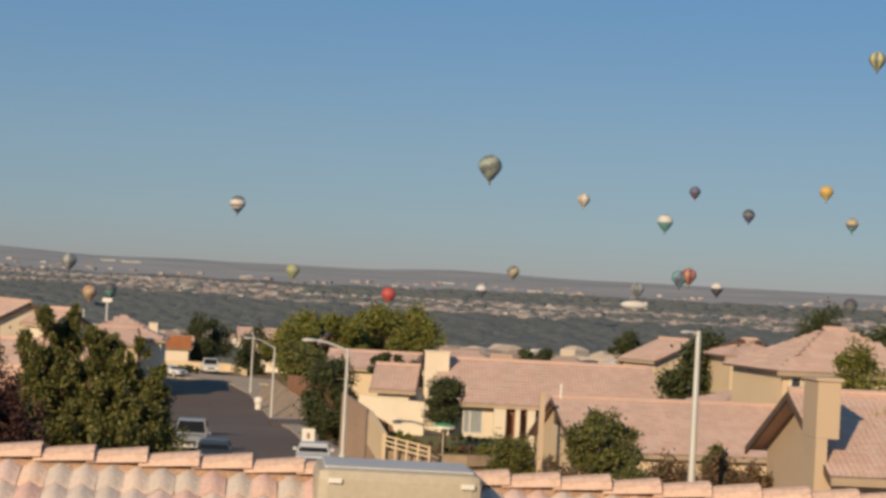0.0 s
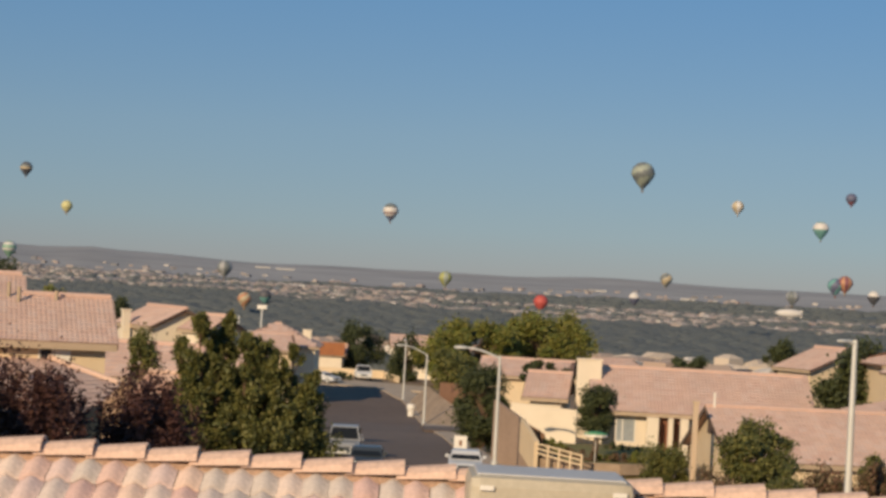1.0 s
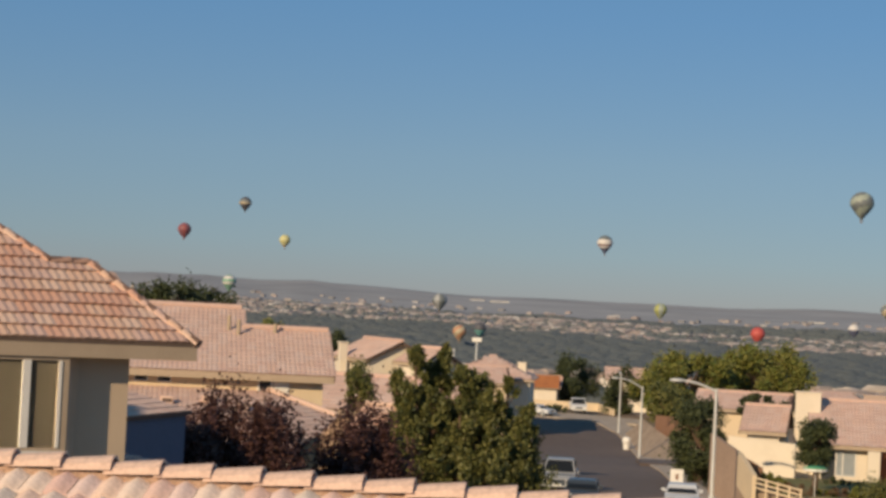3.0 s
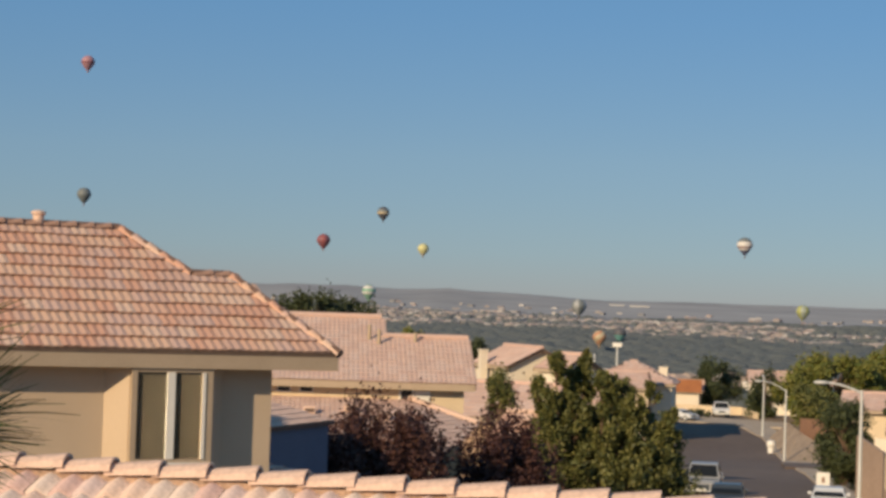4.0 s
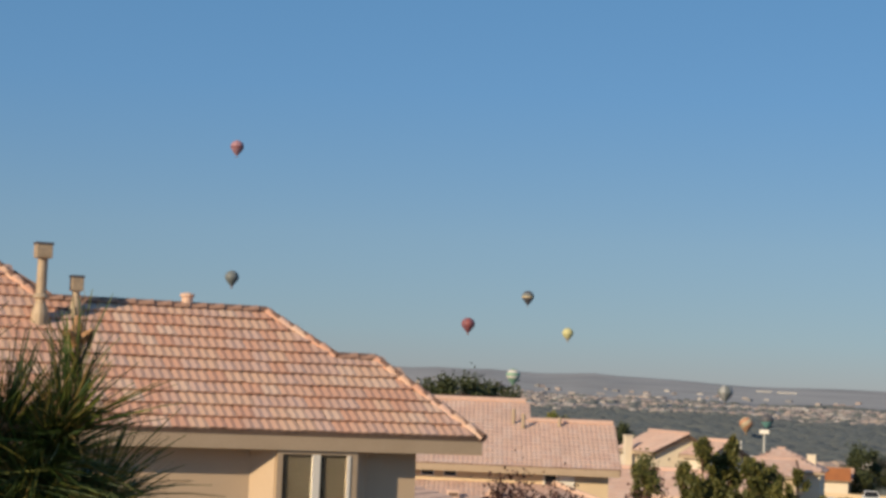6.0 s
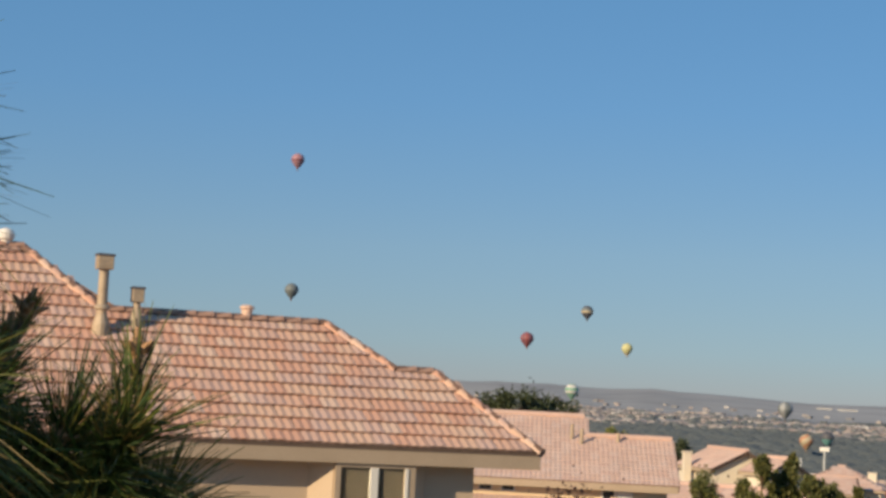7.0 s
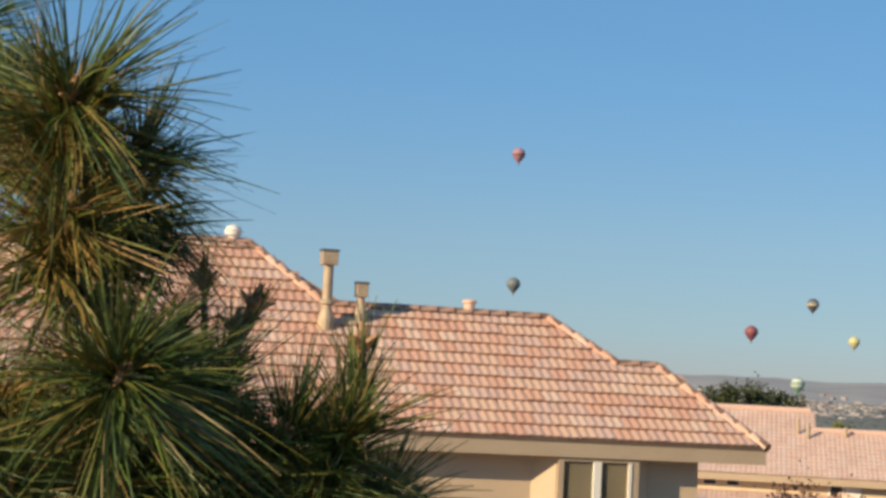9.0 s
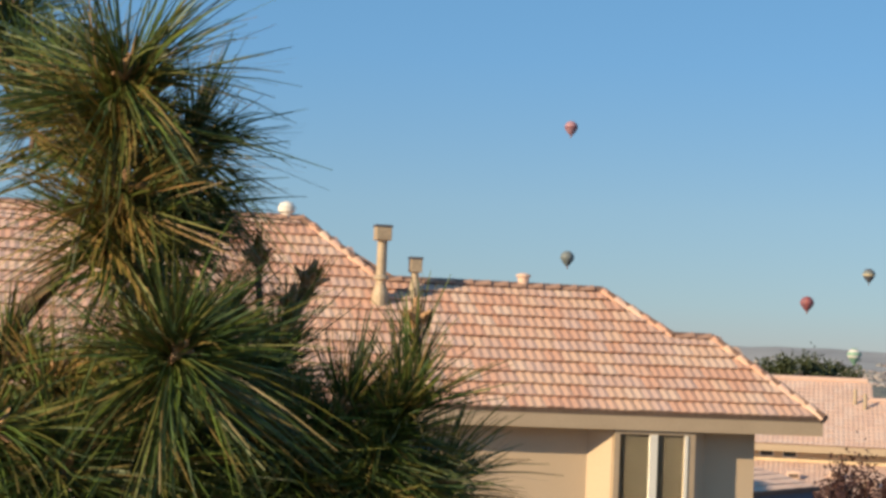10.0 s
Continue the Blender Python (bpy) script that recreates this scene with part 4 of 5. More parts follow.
lamp_at(-2.41, -1.86, -5.05, 112, 1.9, 0, "grey steel street lamp with arm over the street")
lamp_at(-4.52, -1.92, -4.02, 200, 2.4, 10, "grey steel street lamp by the pavement", 0.9)
lamp_at(-5.15, -1.62, -3.3, 236, 1.4, -80, "grey steel street lamp farther down the street", 0.4)
lamp_at(7.66, -0.83, -5.9, 60, 0.25, 25, "tall grey steel street lamp near the houses", 0.1, 0.5)
for az, el, d in ((-9.35, -0.83, 330), (-10.0, -1.1, 320)):
    b = bearing(az, el, d)
    lp = thing("floodlight_mast", (b.x, b.y, ground_z(b.x, b.y)), 0, "pale floodlight mast among distant roofs", "mast", "floodlight masts")
    hgt = b.z - ground_z(b.x, b.y)
    part("pole", tube([(0, 0, -1), (0, 0, hgt)], [0.25, 0.15], 8), M_galv, lp)
    if el > -1:
        part("lamp_bar", box(-0.8, 0.8, -0.3, 0.3, hgt - 0.3, hgt + 0.4, 0.1), M_white, lp)

# ---------- vehicles ----------
def car(az, d, rz, paint, label, tall=1.45, long=4.6, wide=1.8, pickup=False):
    p = bearing(az, 0, d)
    c = thing("car", (p.x, p.y, ground_z(p.x, p.y) + 0.12), rz, label, "car", "parked cars")
    h, w, l = tall, wide / 2, long / 2
    # side outline, nose at -y
    if pickup:
        side = [(-l, 0.4), (-l, 0.85), (-l + 0.2, 1.0), (-l + 1.3, 1.08), (-l + 1.9, h), (-l + 3.4, h), (-l + 3.7, 1.1), (l, 1.1), (l, 0.4)]
    else:
        side = [(-l, 0.38), (-l, 0.72), (-l + 0.25, 0.86), (-l + 1.2, 0.95), (-l + 1.95, h), (l - 1.3, h), (l - 0.5, 1.0), (l, 0.92), (l, 0.4)]
    n = len(side)
    vv = []
    for sx in (-1, 1):
        for y, z in side:
            k = 0.8 if z > 1.2 else 1.0
            vv.append((sx * w * k, y, z))
    part("body", (vv, [], [tuple(range(n)), tuple(range(2 * n - 1, n - 1, -1))] + [(k, k + n, (k + 1) % n + n, (k + 1) % n) for k in range(n)]), paint, c)
    y0, z0, y1, z1 = side[3][0], side[3][1], side[4][0], side[4][1]
    q = [(-0.88 * w, y0 + 0.06, z0 + 0.05), (0.88 * w, y0 + 0.06, z0 + 0.05), (0.74 * w, y1 - 0.04, z1 - 0.08), (-0.74 * w, y1 - 0.04, z1 - 0.08)]
    vv = q + [(x, y - 0.03, z + 0.012) for x, y, z in q]
    part("windscreen", (vv, [], [(0, 3, 2, 1), (4, 5, 6, 7), (0, 1, 5, 4), (1, 2, 6, 5), (2, 3, 7, 6), (3, 0, 4, 7)]), M_screen, c)
    for sx in (-1, 1):
        x = sx * (w * 0.91)
        part("side_window", box(x - 0.03, x + 0.03, y1 - 0.1, side[5][0], 1.05, h - 0.12), M_screen, c)
        part("headlight", box(sx * w * 0.68 - 0.16, sx * w * 0.68 + 0.16, -l - 0.02, -l + 0.1, 0.62, 0.8), M_white, c)
        part("mirror", box(sx * (w + 0.1) - 0.09, sx * (w + 0.1) + 0.09, y0 + 0.35, y0 + 0.5, 1.05, 1.2), paint, c)
        for y in (-l + 0.85, l - 0.9):
            wb = lathe([(0.2, -0.11), (0.33, -0.1), (0.35, 0), (0.33, 0.1), (0.2, 0.11)], 16)
            wh = part("wheel", wb, M_rubber, c)
            wh.matrix_local = pose(sx * (w - 0.1), y, 0.33, 0, 90, 0)
            part("rim", lathe([(0.05, -0.12), (0.2, -0.115), (0.2, 0.115), (0.05, 0.12)], 12), M_galv, wh)
    part("grille", box(-w * 0.42, w * 0.42, -l - 0.015, -l + 0.05, 0.56, 0.76), M_car_dark, c)
    part("bumper", box(-w, w, -l - 0.08, -l + 0.1, 0.36, 0.54, 0.03), M_galv if pickup else paint, c)
    part("plate", box(-0.25, 0.25, -l - 0.1, -l - 0.08, 0.4, 0.5), M_white, c)


car(-6.76, 119, 4, M_car_silver, "silver pickup truck parked facing up the street", 1.85, 5.4, 1.95, True)
car(-6.1, 106, 4, M_car_dark, "dark car parked beside the kerb", 1.4)
car(-3.25, 107, 3, M_car_white, "white sedan parked beside the kerb", 1.4)
car(-6.35, 259, 10, M_car_white, "white pickup truck parked at the end of the street", 1.85, 5.4, 2.0, True)
car(-7.5, 252, 60, M_car_white, "white car parked by a hedge", 1.4)

# bins, signs and a parasol
p = bearing(-4.9, -3.72, 212)
b = thing("rubbish_bin", (p.x, p.y, p.z), 0, "white wheeled rubbish bin on the pavement", "bin")
part("body", lathe([(0.32, -0.5), (0.36, 0.5), (0.5, 0.8), (0.47, 1.05)], 10), M_white, b)
part("lid", lathe([(0.48, 1.05), (0.36, 1.22), (0.08, 1.28)], 10), M_white, b)
p = bearing(-3.42, -4.55, 128)
b = thing("street_sign", (p.x, p.y, p.z - 0.75), 0, "white square sign on a post beside the street", "sign")
part("post", tube([(0, 0, -1), (0, 0, 0.8)], [0.05, 0.05], 8), M_galv, b)
part("board", box(-0.42, 0.42, -0.04, 0.04, 0.55, 1.5, 0.02), M_white, b)
part("marking", box(-0.08, 0.1, -0.06, -0.045, 0.85, 1.2), M_fence_wood, b)
p = bearing(0.47, -3.92, 110.5)
b = thing("parasol", (p.x, p.y, LAWN), 0, "green and white garden parasol on the lawn", "parasol")
top = p.z - LAWN
part("pole", tube([(0, 0, 0), (0, 0, top)], [0.03, 0.03], 6), M_galv, b)
part("canopy", lathe([(0.66, top - 0.06), (0.64, top), (0.3, top + 0.07), (0.05, top + 0.1)], 12), M_green, b)
part("valance", lathe([(0.63, top - 0.2), (0.665, top - 0.19), (0.665, top - 0.06), (0.63, top - 0.06)], 12), M_white, b, "white hanging edge")

# ---------- trees and shrubs ----------
def tree(az, top_el, d, wide_deg, tall, mat, label, category="tree", name="tree", **kw):
    p = bearing(az, 0, d)
    gz = ground_z(p.x, p.y)
    zt = EYE.z + d * math.tan(radians(top_el))
    return leafy(name, (p.x, p.y, gz), zt - gz, d * math.tan(radians(wide_deg / 2)), tall, mat, label, category, **kw)


def spired_tree(az, d, spires, mat, label, leaves, leaf, seed):
    """A tree of several leaders: each is (bearing, rise of its tip, radius); leaves hang in sprays round the leaders."""
    rnd = random.Random(seed)
    c = bearing(az, 0, d)
    gz = ground_z(c.x, c.y)
    t = thing("tree", (c.x, c.y, gz), 0, label, "tree")
    wood, tips = bmesh.new(), []
    add_tube(wood, [(0, 0, -0.5), (0.05, 0, 0.7), (0, 0.05, 1.5)], [0.26, 0.2, 0.16], 10)
    for sa, top, r in spires:
        q = bearing(sa, top, d + rnd.uniform(-0.9, 0.9)) - c
        h = q.z + c.z - gz
        foot = Vector((q.x * 0.25, q.y * 0.25, 1.2))
        tip = Vector((q.x, q.y, h))
        bend = foot.lerp(tip, 0.45) + Vector((q.x * 0.25, q.y * 0.25, 0))
        add_tube(wood, [(0, 0, 0.9), tuple(foot), tuple(bend), tuple(tip)], [0.13, 0.1, 0.06, 0.012], 6)
        for k in range(int(26 * r) + 12):
            u = rnd.random() ** 0.8
            o = bend.lerp(tip, max(0.0, (u - 0.3) / 0.7)) if u > 0.3 else Vector((q.x * 0.8, q.y * 0.8, 0.6)).lerp(bend, u / 0.3)
            rr = r * min(1.0, 1.3 * (1.02 - u)) * rnd.uniform(0.35, 1.0)
            w = rnd.uniform(0, 2 * math.pi)
            p = o + Vector((math.cos(w) * rr, math.sin(w) * rr, rnd.uniform(0.0, 0.35)))
            tips.append((p, rnd.uniform(0.14, 0.32) * (0.3 + 0.85 * (1 - u)), Vector((math.cos(w) * 0.45, math.sin(w) * 0.45, 1.0)).normalized()))
            add_tube(wood, [tuple(o - Vector((0, 0, 0.15))), tuple(o.lerp(p, 0.6)), tuple(p)], [0.025, 0.015, 0.006], 4)
    part("trunk", wood, M_bark, t)
    verts, faces = [], []
    for k in range(leaves):
        p, r, up = tips[k % len(tips)]
        o = Vector((rnd.gauss(0, 1), rnd.gauss(0, 1), rnd.gauss(0, 1)))
        q = p + o * r * 0.52 + up * r * rnd.uniform(-0.8, 2.2)
        a = (up * 0.9 + Vector((rnd.gauss(0, 0.7), rnd.gauss(0, 0.7), rnd.gauss(0, 0.6)))).normalized()
        b = a.cross(Vector((rnd.gauss(0, 1), rnd.gauss(0, 1), rnd.gauss(0, 1)))).normalized() * leaf * rnd.uniform(0.22, 0.4)
        a = a * leaf * rnd.uniform(0.6, 1.3)
        i = len(verts)
        verts += [q, q + a * 0.5 + b, q + a, q + a * 0.5 - b]
        faces.append((i, i + 1, i + 2, i + 3))
    part("crown", (verts, [], faces), mat, t)


spired_tree(-9.5, 62, ((-11.14, -1.25, 0.9), (-10.3, -1.4, 1.1), (-11.6, -2.2, 0.9), (-10.7, -1.8, 1.4), (-9.75, -1.8, 1.4), (-9.15, -1.95, 1.4), (-8.35, -2.2, 1.4), (-7.75, -2.9, 1.1),
                       (-9.0, -2.6, 1.8), (-10.6, -2.6, 1.8), (-8.0, -3.4, 1.2), (-9.8, -3.3, 1.9), (-11.3, -3.2, 1.2)),
            M_leaf, "bushy olive-green tree with several tall tips", 90000, 0.13, 3)
tree(-16.2, -3.25, 51.5, 5.1, 3.4, M_leaf_plum, "dark purple-leaved plum tree", leaves=26000, leaf=0.12, blobs=130, seed=4, group="plum trees", sparse=0.12, spiky=True)
tree(-12.5, -3.3, 55, 3.4, 3.0, M_leaf_plum, "dark purple-leaved plum tree", leaves=15000, leaf=0.12, blobs=80, seed=5, group="plum trees", sparse=0.12, spiky=True)
tree(-12.65, -1.75, 92, 1.05, 1.9, M_leaf, "small sparse conifer between roofs", leaves=2600, leaf=0.15, blobs=26, seed=6, spiky=True, sparse=0.6)
tree(-3.15, -0.88, 262, 3.0, 8.5, M_leaf_yellow, "broad yellow-green cottonwood tree", leaves=17000, leaf=0.45, blobs=60, seed=7, group="cottonwoods", lobe=1.0)
tree(-1.1, -0.62, 268, 3.1, 9.5, M_leaf_yellow, "broad yellow-green cottonwood tree", leaves=18000, leaf=0.45, blobs=64, seed=8, group="cottonwoods", lobe=1.0)
tree(-4.0, -1.25, 255, 1.7, 6.5, M_leaf_yellow, "yellow-green cottonwood beside the street lamp", leaves=8000, leaf=0.42, blobs=34, seed=82, group="cottonwoods", lobe=1.0)
tree(-3.7, -1.6, 240, 1.5, 6.0, M_leaf, "green tree below the cottonwoods", leaves=5000, leaf=0.4, blobs=20, seed=81)
tree(-6.55, -1.1, 285, 1.65, 7.5, M_leaf_dark, "dark green tree at the end of the street", leaves=7000, leaf=0.4, blobs=26, seed=9)
tree(-5.1, -1.5, 262, 1.15, 6.0, M_leaf_dark, "dark green tree beside the street lamps", leaves=5000, leaf=0.4, blobs=22, seed=10)
tree(-2.85, -2.2, 140, 1.6, 6.4, M_leaf_dark, "dark green shrub behind the block wall", "shrub", leaves=14000, leaf=0.24, blobs=44, seed=11)
tree(-1.2, -1.95, 150, 1.7, 1.4, M_leaf_dark, "dark ivy-like foliage over a roof", leaves=3000, leaf=0.25, blobs=18, seed=12)
tree(0.5, -2.5, 114, 1.2, 3.0, M_leaf_dark, "small dark green tree in front of the ranch house", leaves=9000, leaf=0.18, blobs=36, seed=13)
tree(5.1, -3.25, 84, 2.15, 2.9, M_leaf, "round olive-green garden bush", "bush", leaves=9000, leaf=0.17, blobs=34, seed=14)
tree(2.5, -4.12, 100, 1.45, 2.6, M_leaf, "bright green garden bush", "bush", "bush", leaves=9000, leaf=0.15, blobs=30, seed=15)
tree(7.75, -0.85, 128, 2.3, 8.0, M_leaf_dark, "tall dark green tree beside a house", leaves=15000, leaf=0.34, blobs=46, seed=16)
tree(12.2, -1.1, 72, 1.6, 2.0, M_leaf_yellow, "yellow-green shrub behind the chimney", "shrub", leaves=3500, leaf=0.15, blobs=22, seed=17, sparse=0.9)
tree(11.2, 0.0, 170, 1.9, 5.0, M_leaf_dark, "dark tree behind the hip roof", leaves=4000, leaf=0.3, blobs=20, seed=18)
tree(12.7, -0.3, 165, 2.3, 4.6, M_leaf_dark, "dark tree behind the hip roof", leaves=5000, leaf=0.3, blobs=22, seed=19)
tree(3.0, -1.55, 300, 1.5, 5.0, M_leaf_dark, "dark green tree behind the ranch house", leaves=4500, leaf=0.45, blobs=22, seed=20)
tree(5.6, -1.05, 240, 0.9, 3.4, M_leaf_dark, "dark green tree behind a tiled roof", leaves=3500, leaf=0.35, blobs=18, seed=21)
tree(-18.3, 0.5, 115, 2.5, 3.6, M_leaf_dark, "dark green tree behind a buff roof", leaves=8000, leaf=0.22, blobs=34, seed=22)
tree(-17.2, 0.25, 118, 1.7, 2.8, M_leaf_dark, "dark green tree behind a buff roof", leaves=4000, leaf=0.22, blobs=20, seed=23)
tree(-15.2, -0.55, 150, 0.9, 2.5, M_leaf_yellow, "yellow-green tree behind a roof", leaves=2000, leaf=0.25, blobs=14, seed=24)
tree(-13.5, -0.75, 190, 0.9, 3.0, M_leaf_dark, "dark green tree behind a roof", leaves=2000, leaf=0.3, blobs=14, seed=25)
for k, az in enumerate((0.9, 1.27, 1.68)):
    tree(az, -4.15, 121, 0.42, 0.8, M_leaf_dark, "clipped round hedge ball", "hedge", leaves=900, leaf=0.12, blobs=10, seed=40 + k, group="clipped hedges")
tree(-7.0, -2.6, 256, 0.8, 1.6, M_leaf_dark, "dark clipped hedge by the garden wall", "hedge", leaves=1500, leaf=0.3, blobs=12, seed=50)
for k, (az, d, w, h) in enumerate(((0.25, 111.5, 0.8, 0.55), (0.75, 112, 0.7, 0.35), (1.25, 111.5, 1.0, 0.5), (1.7, 112, 0.8, 0.6), (-0.3, 113, 0.7, 0.5), (-0.75, 115, 0.8, 0.9))):
    q = bearing(az, 0, d)
    leafy("bush", (q.x, q.y, LAWN - 0.05), h, w, h, M_leaf_yellow if k % 2 else M_leaf_dry, "low dry garden bush beside the lawn", "bush", leaves=1600, leaf=0.13, blobs=14, seed=60 + k, trunk_h=0.1, group="low garden bushes")
for k, (az, top, d, w, mat) in enumerate(((8.6, -4.3, 64, 1.6, M_leaf_dry), (7.2, -4.55, 66, 1.8, M_leaf_dry), (9.5, -4.6, 62, 1.2, M_leaf_dry), (8.35, -4.0, 68, 0.9, M_leaf), (4.0, -4.75, 80, 1.6, M_leaf_dry), (6.1, -4.6, 76, 1.4, M_leaf))):
    tree(az, top, d, w, 2.6, mat, "reddish brown dry shrub below a tiled roof" if mat is M_leaf_dry else "low green garden shrub", "shrub", "shrub", leaves=5000, leaf=0.13, blobs=26, seed=90 + k)


# ---------- far woods, suburbs and roofs ----------
def far_clumps(name, zone, count, size, mat, label, seed, wide=1.7):
    """Rounded crowns run together, between the two distances that zone gives for a bearing."""
    rnd = random.Random(seed)
    verts, faces = [], []
    for k in range(count):
        az = rnd.uniform(-34, 15)
        d0, d1 = zone(az)
        d = d0 + (d1 - d0) * rnd.random()
        if d1 - d0 < 5:
            continue
        a = radians(az)
        x, y = d * math.sin(a), d * math.cos(a)
        z = ground_z(x, y)
        s = size * rnd.uniform(0.6, 1.3) * (1 + 0.08 * math.sin(az * 5 + d / 40))
        w0 = wide * rnd.uniform(0.8, 1.4)
        i = len(verts)
        for rr, zz in ((1.0, -0.2), (1.0, 0.3), (0.8, 0.66), (0.4, 0.86)):
            for j in range(8):
                w = 2 * math.pi * j / 8
                q = rnd.uniform(0.85, 1.12)
                verts.append((x + w0 * s * rr * q * math.cos(w), y + s * rr * q * math.sin(w), z + s * zz * rnd.uniform(0.92, 1.08)))
        for r in range(3):
            faces += [(i + 8 * r + j, i + 8 * r + (j + 1) % 8, i + 8 * r + 8 + (j + 1) % 8, i + 8 * r + 8 + j) for j in range(8)]
        faces.append(tuple(i + 24 + j for j in range(8)))
    return tagged(part(name, (verts, [], faces), mat, smooth=True), label, "trees", kind="stuff")


# blue-grey instead of leaf green, to carry the haze over the valley
M_wood_hazed = material("far_wood_hazed", (0.05, 0.06, 0.05), 0.9, bump=0, amount=0.2, per_island=1, palette=[(0.096, 0.114, 0.12), (0.10, 0.116, 0.12), (0.106, 0.12, 0.12)])
far_clumps("valley_woods", lambda az: (1080, wood_edge(az)), 17000, 4.2, M_wood_hazed, "dense woods along the valley floor, haze in their grey-green", 1)
far_clumps("suburb_trees", lambda az: (wood_edge(az), town_edge(az)), 2600, 3.6, M_wood_hazed, "scattered trees among distant suburbs", 2, 1.5)
far_clumps("grove_trees", lambda az: (town_edge(az), grove_edge(az)), 2600, 4.2, M_wood_hazed, "belt of trees beyond the suburbs, haze in their grey-green", 8, 2.2)
far_clumps("slope_trees", lambda az: (420, 1100), 520, 4.2, M_wood_hazed, "scattered trees on the slope below", 3, 1.2)


def far_roofs(name, zone, count, w0, w1, mat, label, seed, h0=3, h1=6, streaks=False):
    rnd = random.Random(seed)
    bm_v, bm_f = [], []
    for k in range(count):
        az = rnd.uniform(-34, 15)
        d0, d1 = zone(az)
        d = d0 + (d1 - d0) * rnd.random() ** 0.9
        a = radians(az)
        # streets lie in long streaks with groves between them
        if streaks and math.sin(d / 75 + 9 * a) + 0.8 * math.sin(d / 33 - 17 * a + 1) + 0.5 * math.sin(40 * a) < -0.1:
            continue
        x, y = d * math.sin(a), d * math.cos(a)
        z = ground_z(x, y)
        w, l, h = rnd.uniform(w0, w1), rnd.uniform(w0, w1), rnd.uniform(h0, h1)
        r = rnd.uniform(0, math.pi)
        i = len(bm_v)
        for zz, kk in ((-3, 1), (h, 1), (h + 0.25 * min(w, l) * rnd.random(), 0.5)):
            for sx, sy in ((-1, -1), (1, -1), (1, 1), (-1, 1)):
                px, py = sx * w / 2 * kk, sy * l / 2 * (kk if kk == 1 else 0.1)
                bm_v.append((x + px * math.cos(r) - py * math.sin(r), y + px * math.sin(r) + py * math.cos(r), z + zz))
        for q in (0, 4):
            bm_f += [(i + q + s, i + q + (s + 1) % 4, i + q + 4 + (s + 1) % 4, i + q + 4 + s) for s in range(4)]
        bm_f.append((i + 8, i + 9, i + 10, i + 11))
    return tagged(part(name, (bm_v, [], bm_f), mat), label, "houses", kind="stuff")


# roof tones drawn together and dulled, so the haze sits in the palette
M_roofs_hazed = material("far_roofs", (0.4, 0.3, 0.25), 0.9, bump=0, amount=0.1, per_island=1,
                       palette=[(0.29, 0.25, 0.235), (0.34, 0.29, 0.265), (0.25, 0.23, 0.225), (0.40, 0.35, 0.315), (0.22, 0.215, 0.215), (0.33, 0.27, 0.25), (0.48, 0.45, 0.42)])
M_roofs_slope = material("slope_roofs", (0.5, 0.42, 0.33), 0.9, bump=0, amount=0.1, per_island=1,
                         palette=[(0.5, 0.41, 0.32), (0.6, 0.5, 0.4), (0.42, 0.32, 0.25), (0.66, 0.6, 0.52), (0.46, 0.34, 0.27)])
far_roofs("distant_suburbs", lambda az: (wood_edge(az) - 15, town_edge(az)), 9500, 4, 11, M_roofs_hazed, "distant suburbs of tan and white houses", 4, 1.2, 3.0, True)
far_roofs("distant_suburbs", lambda az: (grove_edge(az), grove_edge(az) + 450), 220, 6, 12, M_roofs_hazed, "sparse pale buildings below the mesa", 5, 2, 4)
far_roofs("slope_roofs", lambda az: (430, 1050), 330, 7, 14, M_roofs_slope, "roofs of houses on the slope below", 6)
M_hall = material("hall_cladding", (0.5, 0.49, 0.47), 0.8, (0.42, 0.41, 0.40), 0.05, 0.4, 1.0, 0.1, 0.0)
for az, el, d, w in ((-9.4, 0.32, 4200, 46), (-8.75, 0.30, 4150, 60), (2.9, 0.02, 3700, 40), (0.3, 0.1, 3900, 50), (5.0, -0.28, 2950, 70)):
    p = bearing(az, el, d)
    s = thing("long_building", (p.x, p.y, ground_z(p.x, p.y)), -az, "long white building far below the mesa", "building", "long white buildings")
    part("hall", box(-w / 3, w / 3, -9, 9, -4, 2.0), M_hall, s)
    part("roof", box(-w / 3 - 1, w / 3 + 1, -10, 10, 2.0, 2.8), M_hall, s)
rnd = random.Random(77)
for k in range(16):
    az, d = -6 + 20 * rnd.random(), rnd.uniform(330, 620)
    p = bearing(az, 0, d)
    gable_house("hillside_house", (p.x, p.y, ground_z(p.x, p.y) + 3.0), rnd.uniform(-40, 40), rnd.uniform(9, 14), rnd.uniform(9, 12), 0.0, 1.7, -5,
                rnd.choice((M_stucco_light, M_stucco_cream)), "pale stucco house on the slope below", coarse=2.5, hip=rnd.choice((0, 0.8)), group="hillside houses")

# ---------- hot-air balloons ----------
def fabric(name, c):
    m = material("fabric_" + name, c, 0.6, bump=0.0, scale=0.4, amount=0.15, fine=3, fine_amount=0.06)
    return m


